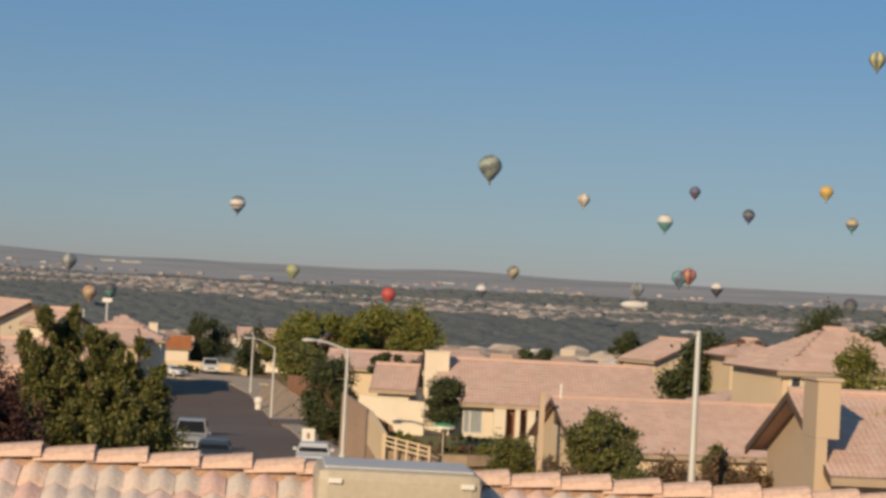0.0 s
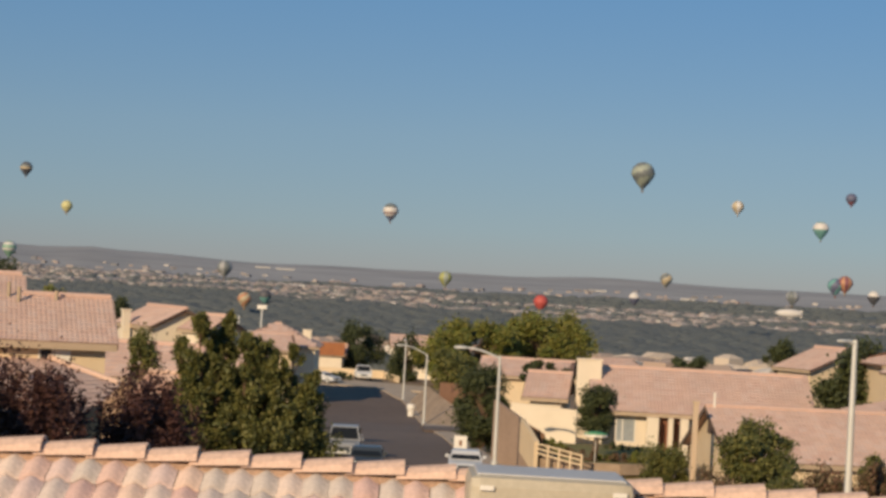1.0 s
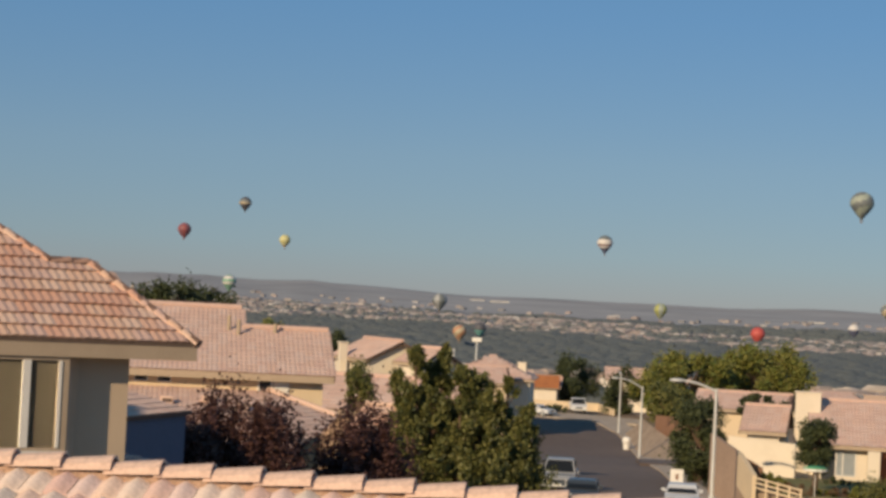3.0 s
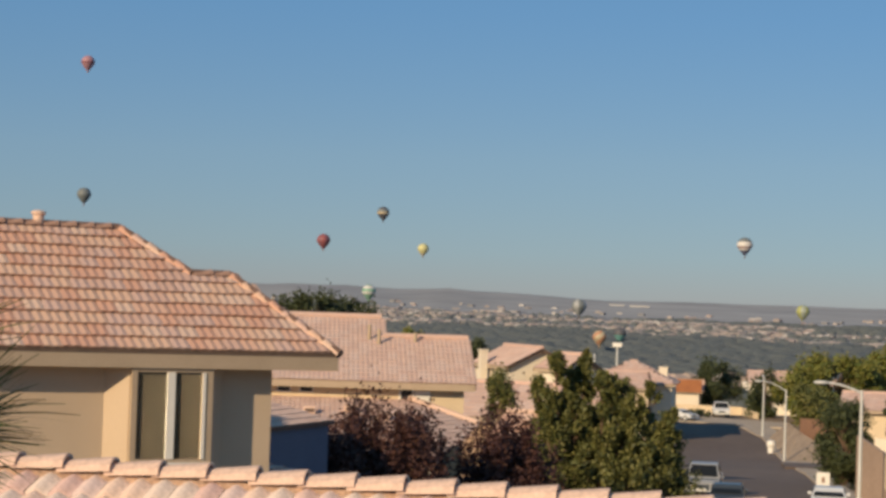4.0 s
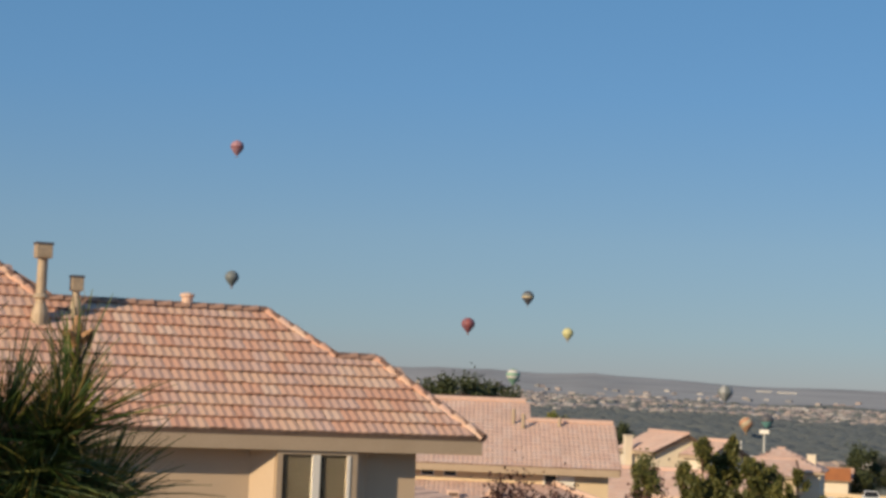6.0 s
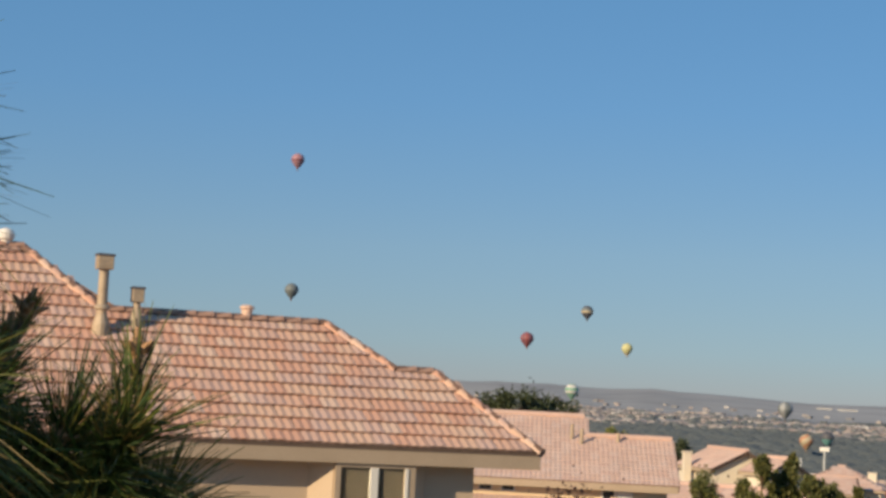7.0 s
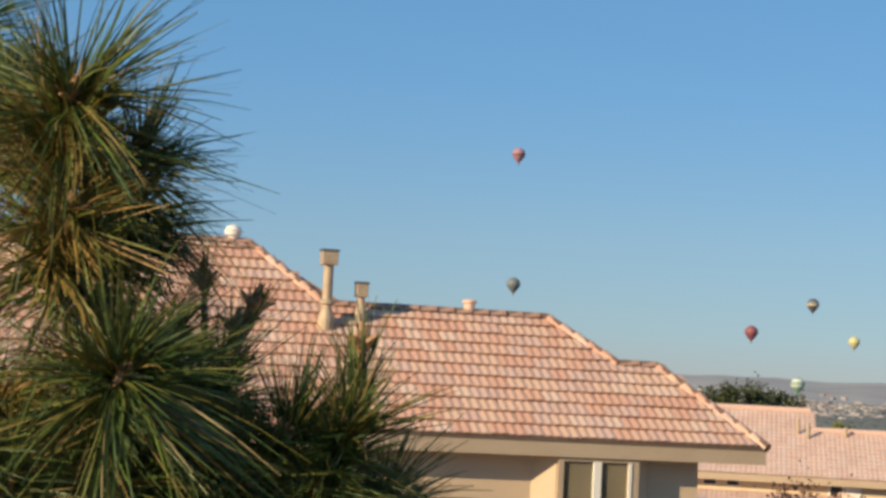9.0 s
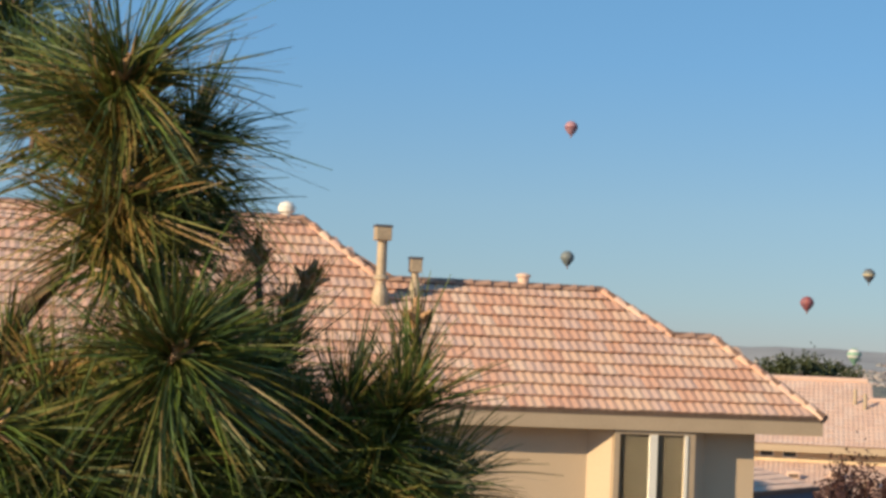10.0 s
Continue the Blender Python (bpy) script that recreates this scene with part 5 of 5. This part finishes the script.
# dyes softened towards grey: the haze before the balloons is in the fabric colours
HAZED_CLOTH = {k: fabric(k, c) for k, c in {
    "white": (0.62, 0.59, 0.55), "black": (0.09, 0.09, 0.10), "red": (0.29, 0.085, 0.085), "maroon": (0.22, 0.085, 0.10), "yellow": (0.55, 0.52, 0.25),
    "gold": (0.58, 0.38, 0.12), "teal": (0.14, 0.33, 0.31), "navy": (0.12, 0.13, 0.20), "grey": (0.16, 0.18, 0.18), "pink": (0.38, 0.20, 0.23),
    "beige": (0.46, 0.38, 0.25), "green": (0.20, 0.36, 0.26), "orange": (0.46, 0.23, 0.13), "olive": (0.34, 0.35, 0.12), "silver": (0.32, 0.33, 0.33), "scarlet": (0.48, 0.085, 0.07), "sage": (0.31, 0.35, 0.29)}.items()}


def balloon(az, el, px, colours, pattern, label, assumed_width=17.0):
    """A balloon fitted to the camera's view: px wide there, as far off as an assumed width implies; pattern picks a
    colour for each panel.
    """
    d = min(assumed_width * 3500.0 / px, 4500)
    dia = px * d / 3500.0
    c = bearing(az, el, d)
    r = dia / 2
    t = thing("hot_air_balloon", tuple(c), 7 * (az % 9), label, "balloon", "hot-air balloons")
    rows, gores = 18, 24
    verts, faces, mats = [], [], []
    for i in range(rows + 1):
        u = i / rows
        w = u * math.pi
        if u < 0.55:
            rr, z = math.sin(w * 0.5 / 0.55), math.cos(w * 0.5 / 0.55)
        else:
            k = (u - 0.55) / 0.45
            rr, z = 1 - 0.85 * k ** 1.3, -1.2 * k ** 0.95
        for s in range(gores):
            a = 2 * math.pi * s / gores
            verts.append((max(rr, 0.02) * r * math.cos(a), max(rr, 0.02) * r * math.sin(a), z * r * 1.0))
    for i in range(rows):
        for s in range(gores):
            faces.append((i * gores + s, (i + 1) * gores + s, (i + 1) * gores + (s + 1) % gores, i * gores + (s + 1) % gores))
            mats.append(pattern(i / rows, s) % len(colours))
    e = part("envelope", (verts, [], faces), HAZED_CLOTH[colours[0]], t, smooth=True)
    for k in colours[1:]:
        e.data.materials.append(HAZED_CLOTH[k])
    e.data.polygons.foreach_set("material_index", mats)
    part("skirt", lathe([(0.15 * r, -1.21 * r), (0.11 * r, -1.34 * r)], 12), HAZED_CLOTH[colours[-1]], t)
    b = part("basket", box(-0.09 * r, 0.09 * r, -0.09 * r, 0.09 * r, -1.55 * r, -1.43 * r, 0.01 * r), M_basket, t)
    for sx in (-1, 1):
        for sy in (-1, 1):
            part("rope", tube([(sx * 0.08 * r, sy * 0.08 * r, -1.44 * r), (sx * 0.10 * r, sy * 0.10 * r, -1.31 * r)], [0.05, 0.05], 4), M_basket, b)
    return t


def plain(u, s):
    return 0


def bands(*edges):
    return lambda u, s: sum(u > e for e in edges)


def gored(k):
    return lambda u, s: (s // k) % 2


def spiral(k, n):
    return lambda u, s: int((s / k + u * n)) % 2


balloon(-5.80, 2.15, 28, ["grey", "white", "maroon", "white", "navy"], bands(0.34, 0.58, 0.65, 0.76), "white hot-air balloon with dark red top and base")
balloon(1.43, 3.60, 42, ["sage", "grey"], spiral(6, 5), "large grey-green spiral striped hot-air balloon")
balloon(4.18, 2.78, 22, ["beige", "white"], gored(3), "beige striped hot-air balloon")
balloon(7.36, 3.15, 20, ["navy", "maroon"], bands(0.7), "dark purple hot-air balloon")
balloon(6.55, 2.25, 28, ["white", "teal", "white", "teal"], bands(0.1, 0.2, 0.5), "teal and white hot-air balloon")
balloon(8.92, 2.55, 22, ["black", "grey", "navy"], bands(0.4, 0.55), "dark hot-air balloon with grey band")
balloon(11.07, 3.30, 24, ["gold", "gold", "yellow"], bands(0.5, 0.75), "golden orange hot-air balloon")
balloon(11.83, 2.42, 22, ["grey", "beige", "grey", "teal"], bands(0.2, 0.5, 0.7), "grey banded hot-air balloon")
balloon(12.32, 7.08, 30, ["yellow", "grey"], gored(2), "yellow and grey striped hot-air balloon")
balloon(5.85, 0.28, 24, ["silver", "grey"], gored(4), "pale grey hot-air balloon low over the suburbs")
balloon(7.03, 0.66, 27, ["navy", "teal", "red"], spiral(4, 2), "blue hot-air balloon with bright panels")
balloon(7.30, 0.74, 27, ["orange", "maroon", "beige"], gored(2), "orange and maroon striped hot-air balloon")
balloon(8.11, 0.40, 22, ["white", "black"], bands(0.45), "white hot-air balloon with black base")
balloon(11.89, 0.12, 25, ["black", "grey"], bands(0.5), "dark hot-air balloon above the trees")
balloon(2.25, 0.60, 22, ["beige", "grey"], spiral(6, 3), "yellow and black hot-air balloon")
balloon(-4.12, 0.30, 24, ["olive", "sage"], gored(3), "yellow-green hot-air balloon low over the valley")
balloon(-10.49, 0.25, 27, ["silver", "grey"], gored(3), "pale silver hot-air balloon low over the valley")
# smaller widths bring the next two nearer, so they clear the ground in view
balloon(-9.87, -0.62, 25, ["orange", "beige"], spiral(4, 4), "orange striped hot-air balloon low over the woods", 11)
balloon(-9.29, -0.5, 23, ["black", "teal"], bands(0.6), "dark hot-air balloon low over the woods", 12)
balloon(-1.32, -0.25, 26, ["scarlet", "scarlet"], plain, "red hot-air balloon behind the cottonwood")
balloon(1.36, 0.02, 20, ["white", "navy"], bands(0.5), "white special-shape hot-air balloon")
balloon(-16.24, 2.77, 22, ["black", "grey", "beige", "black"], bands(0.3, 0.45, 0.6), "black hot-air balloon with pale band")
balloon(-17.94, 1.91, 24, ["maroon", "red"], gored(2), "dark red hot-air balloon")
balloon(-15.05, 1.76, 20, ["yellow", "yellow", "beige"], bands(0.4, 0.8), "pale yellow hot-air balloon")
balloon(-16.58, 0.48, 25, ["green", "white", "green", "white", "green"], bands(0.2, 0.35, 0.5, 0.65), "green and white banded hot-air balloon")
balloon(-24.85, 6.72, 24, ["pink", "maroon", "pink"], bands(0.45, 0.6), "pink hot-air balloon with dark band")
balloon(-24.82, 2.96, 25, ["grey", "grey", "maroon"], gored(3), "dark grey hot-air balloon")
p = bearing(5.78, -0.18, 2600)
bl = thing("airship", tuple(p), 0, "long white airship low over the suburbs", "airship")
bm = bmesh.new()
bmesh.ops.create_uvsphere(bm, u_segments=24, v_segments=12, radius=1.0)
bmesh.ops.transform(bm, matrix=Matrix.Diagonal((17.5, 6.0, 5.5, 1)), verts=bm.verts)
part("hull", bm, HAZED_CLOTH["white"], bl, smooth=True)
part("gondola", box(-3, 3, -1, 1, -6.6, -5.2, 0.3), M_galv, bl)
part("fin", box(13, 17, -0.2, 0.2, -4.5, 4.5, 0.1), HAZED_CLOTH["white"], bl)

# ---------- the pine close to the terrace ----------
pine = thing("pine_tree", tuple(bearing(-44, 0, 3.6) - Vector((0, 0, 6.0))), 0, "young pine with long needles in dense tufts", "tree")
PB = pine.matrix_world.inverted()
for a, b, c, r0, r1 in ((bearing(-44, -40, 3.6), bearing(-43.5, -6, 3.6), bearing(-42.5, 12, 3.5), 0.07, 0.02),
                        (bearing(-43.6, -4, 3.6), bearing(-40.4, 0.6, 3.2), bearing(-38.2, 3.2, 3.0), 0.022, 0.012),
                        (bearing(-43.8, -9, 3.6), bearing(-39.5, -4.5, 3.2), bearing(-35.9, -0.4, 2.95), 0.02, 0.008),
                        (bearing(-43.8, -10, 3.6), bearing(-36, -6.0, 3.1), bearing(-29.2, -2.6, 3.0), 0.02, 0.007),
                        (bearing(-38.4, 2.8, 3.02), bearing(-38.1, 5, 3.0), bearing(-38.0, 7.6, 2.98), 0.012, 0.008)):
    part("branch", tube([PB @ a, PB @ b, PB @ c], [r0, (r0 + r1) / 2, r1], 8), M_bark, pine)


def tuft(base, tip, n, length, seed, old=False, spread=1.0, bud=True, droop=0.045):
    """Needles set round a shoot, splayed from its axis and bending under their weight."""
    rnd = random.Random(seed)
    base, tip = PB @ base, PB @ tip
    ax = (tip - base).normalized()
    s1 = ax.orthogonal().normalized()
    s2 = ax.cross(s1)
    verts, faces = [], []
    for k in range(int(n * 0.15)):
        u = rnd.random() ** 0.7
        o = base.lerp(tip, u)
        ph = rnd.uniform(0, 2 * math.pi)
        lean = radians(rnd.uniform(12, 92) * spread * (1.3 - 0.6 * u))
        out = s1 * math.cos(ph) + s2 * math.sin(ph)
        d0 = (ax * math.cos(lean) + out * math.sin(lean)).normalized()
        full = length * rnd.uniform(0.6, 1.12)
        sag = droop * full * 4 * rnd.uniform(0.3, 1.3)
        curl = Vector((rnd.gauss(0, 1), rnd.gauss(0, 1), rnd.gauss(0, 1))) * full * 0.11
        for leaflet in range(8):
            d = (d0 + Vector((rnd.gauss(0, 1), rnd.gauss(0, 1), rnd.gauss(0, 1))) * 0.115).normalized()
            ln = full * rnd.uniform(0.75, 1.08)
            w = d.cross(Vector((rnd.gauss(0, 1), rnd.gauss(0, 1), rnd.gauss(0, 1)))).normalized() * 0.0017
            i = len(verts)
            for j in range(5):
                q = j / 4
                c = o + d * ln * q + (curl - Vector((0, 0, sag))) * q * q
                wd = w * (1.0 - 0.7 * q * q)
                verts += [c - wd, c + wd]
            faces += [(i + 2 * j, i + 2 * j + 1, i + 2 * j + 3, i + 2 * j + 2) for j in range(4)]
    part("needles", (verts, [], faces), M_needle_old if old else M_needle, pine)
    add = bmesh.new()
    add_tube(add, [base, tip], [0.007, 0.005], 7)
    part("shoot", add, M_bark, pine)
    if bud:
        bb = bmesh.new()
        add_tube(bb, [tip - ax * 0.008, tip + ax * 0.012, tip + ax * 0.04], [0.009, 0.012, 0.003], 7)
        for q in range(5):
            w = 2 * math.pi * q / 5 + rnd.random()
            o = (s1 * math.cos(w) + s2 * math.sin(w)) * 0.9 + ax * 0.55
            add_tube(bb, [tip - ax * 0.004, tip + o * 0.014, tip + o * 0.034], [0.006, 0.007, 0.002], 5)
        part("bud", bb, M_bud, pine, "orange-brown bud")


TUFTS = [  # base and tip as bearing, rise and distance; count, needle length, old, spread
    ((-38.0, 5.9, 3.0), (-37.8, 7.6, 2.92), 480, 0.25, 0, 1.3), ((-38.0, 4.0, 3.0), (-38.0, 6.4, 2.98), 520, 0.21, 1, 1.3),
    ((-38.1, 2.4, 3.0), (-37.7, 4.4, 2.92), 560, 0.20, 1, 1.3), ((-37.7, 1.4, 3.02), (-37.6, 3.0, 2.98), 420, 0.20, 0, 1.45),
    ((-36.9, -1.6, 3.0), (-35.9, -0.2, 2.82), 760, 0.24, 0, 1.3), ((-37.2, -1.4, 3.05), (-36.8, 0.9, 3.0), 300, 0.14, 1, 1.1),
    ((-30.4, -3.6, 3.0), (-29.3, -1.4, 2.95), 520, 0.18, 0, 0.85), ((-31.8, -3.6, 3.05), (-31.0, -1.6, 3.0), 420, 0.18, 0, 0.9),
    ((-42.0, -3.8, 3.1), (-40.9, -2.6, 2.9), 640, 0.19, 0, 1.2), ((-34.4, -2.6, 3.2), (-33.2, -0.2, 3.15), 420, 0.16, 1, 0.8),
    ((-33.5, -4.6, 3.1), (-32.4, -3.0, 3.0), 620, 0.21, 0, 1.2), ((-40.3, 5.2, 3.5), (-40.2, 7.4, 3.5), 380, 0.24, 0, 1.3),
    ((-41.4, 7.2, 3.6), (-41.2, 9.2, 3.6), 360, 0.24, 0, 1.3), ((-37.5, -5.0, 3.05), (-36.4, -3.4, 2.95), 640, 0.22, 0, 1.3),
    ((-40.2, -5.4, 3.05), (-39.0, -3.6, 2.9), 640, 0.22, 0, 1.3), ((-35.0, -4.8, 3.2), (-34.2, -2.6, 3.15), 560, 0.21, 0, 1.3),
    ((-39.0, -4.0, 3.2), (-38.4, -2.4, 3.15), 520, 0.17, 1, 1.3), ((-39.6, 6.2, 3.4), (-39.6, 7.6, 3.4), 260, 0.19, 0, 1.2),
    ((-36.4, -3.0, 3.3), (-35.4, -1.4, 3.3), 560, 0.22, 0, 1.3), ((-30.6, -5.8, 3.05), (-29.8, -3.8, 3.0), 560, 0.20, 0, 1.2),
    ((-29.2, -5.4, 3.1), (-28.3, -3.6, 3.05), 480, 0.18, 0, 1.1), ((-32.4, -6.0, 3.1), (-31.4, -4.4, 3.05), 560, 0.20, 0, 1.3),
    ((-37.0, 4.6, 3.1), (-35.8, 5.8, 3.05), 460, 0.21, 0, 1.1), ((-37.0, 2.6, 3.1), (-36.0, 3.9, 3.05), 420, 0.20, 0, 1.2),
    ((-34.6, -3.4, 3.1), (-33.9, -1.2, 3.05), 560, 0.20, 0, 1.2), ((-35.4, -1.4, 3.2), (-34.8, 0.6, 3.2), 320, 0.17, 1, 1.1),
    ((-33.4, -6.4, 3.1), (-32.8, -5.0, 3.1), 560, 0.2, 0, 1.3), ((-35.8, -6.6, 3.0), (-35.2, -5.0, 3.0), 560, 0.2, 0, 1.3)]
TUFTS += [  # dry upright candles, a thin green sprig and older growth behind
    ((-40.0, -2.8, 3.1), (-39.3, -1.2, 3.05), 440, 0.18, 1, 1.2), ((-41.3, -2.0, 3.2), (-40.6, -0.6, 3.15), 380, 0.17, 0, 1.1), ((-38.6, -3.0, 3.2), (-38.0, -1.6, 3.2), 420, 0.18, 0, 1.2),
    ((-33.55, -0.2, 3.1), (-33.75, 2.5, 3.1), 45, 0.08, 1, 0.25), ((-32.95, -0.2, 3.1), (-32.3, 1.9, 3.1), 50, 0.09, 1, 0.35), ((-33.2, -0.8, 3.15), (-32.8, 1.2, 3.15), 70, 0.11, 1, 0.5),
    ((-28.95, -1.6, 3.0), (-29.1, 0.9, 3.0), 60, 0.12, 0, 0.4)]
for k, (a, b, n, ln, old, wide) in enumerate(TUFTS):
    tuft(bearing(*a), bearing(*b), n, ln, 400 + k, bool(old), wide)

# ---------- tiles, laid piece by piece ----------
BW = 0.165
arc = [(-BW / 2 + BW * k / 6, 0.042 * (0.5 - 0.5 * math.cos(2 * math.pi * k / 6))) for k in range(7)]
bar_v = [(x, 0.0, z + 0.034) for x, z in arc] + [(x, TL + 0.05, z * 0.95) for x, z in arc] + [(x, 0.0, max(z - 0.004, 0) + 0.006) for x, z in arc]
bar_f = [(k, k + 1, 8 + k, 7 + k) for k in range(6)] + [(14 + k, 15 + k, k + 1, k) for k in range(6)]
tile_me = bpy.data.meshes.new("tile")
tile_me.from_pydata(bar_v, [], bar_f)
tile_me.materials.append(M_tile_pink)
tile_me.polygons.foreach_set("use_smooth", [True] * len(tile_me.polygons))
rnd = random.Random(11)
spots = tile_spots(front, BW, TL)
spots.sort(key=lambda m: -m.translation.y)
for m in spots[:300]:
    ob = new("tile", tile_me)
    ob.parent = own
    ob.matrix_local = m @ pose(rnd.uniform(-0.004, 0.004), rnd.uniform(-0.01, 0.01), rnd.uniform(-0.003, 0.006), 0, 0, rnd.uniform(-0.8, 0.8))
vv, ff = [], []
for m in spots[300:]:
    i = len(vv)
    vv += [m @ Vector(p) for p in bar_v]
    ff += [[i + q for q in f] for f in bar_f]
M_tile_pink_joined = material("roof_tile_pink_joined", (0.5, 0.3, 0.24), 0.8, (0.36, 0.25, 0.21), 1.2, 0.35, 30, 0.18, 0.25, per_island=1, palette=TILE_PINK)
tagged(part("roof_tiles", (vv, [], ff), M_tile_pink_joined, own, "rows of pink barrel roof tiles"), kind="stuff")
ridge_caps(own, (X0, 0, 0.03), (X1, 0, 0.03), M_tile_ridge, 0.34, 0.115)

tile_l = bpy.data.meshes.new("tile")
tile_l.from_pydata(TILE_V, [], TILE_F)
tile_l.materials.append(M_tile_red)
spots = tile_spots(L_FRONT, TW, 0.353, 0.25)
near = [m for m in spots if m.translation.x > 8.2]
rest = [m for m in spots if m.translation.x <= 8.2] + near[300:]
for m in near[:300]:
    ob = new("tile", tile_l)
    ob.parent = lh
    ob.matrix_local = m @ pose(rnd.uniform(-0.004, 0.004), rnd.uniform(-0.012, 0.012), rnd.uniform(-0.003, 0.006), 0, 0, rnd.uniform(-0.8, 0.8))
tagged(part("roof_tiles", joined_tiles(rest), M_tile_red_far, lh, "rows of terracotta roof tiles"), kind="stuff")
for a, b in (((15.0, 0), (13.6, 2.0)), ((12.84, 2.0), (13.6, 2.0)), ((12.84, 2.0), (11.8, 3.2)), ((7.5, 3.2), (11.8, 3.2)), ((7.5, 3.2), (6.26, 4.87)), ((-6, 4.87), (6.26, 4.87))):
    pa, pb2 = Vector(on_l(*a)), Vector(on_l(*b))
    if pa.z > pb2.z:
        pa, pb2 = pb2, pa
    ridge_caps(lh, pa - Vector((0, 0, 0.015)), pb2 - Vector((0, 0, 0.015)), M_tile_ridge_dark if pb2.z - pa.z < 0.05 else M_tile_red, 0.34, 0.115)
    part("ridge_bed", tube([pa, pb2], [0.10, 0.10], 8), M_under, lh)
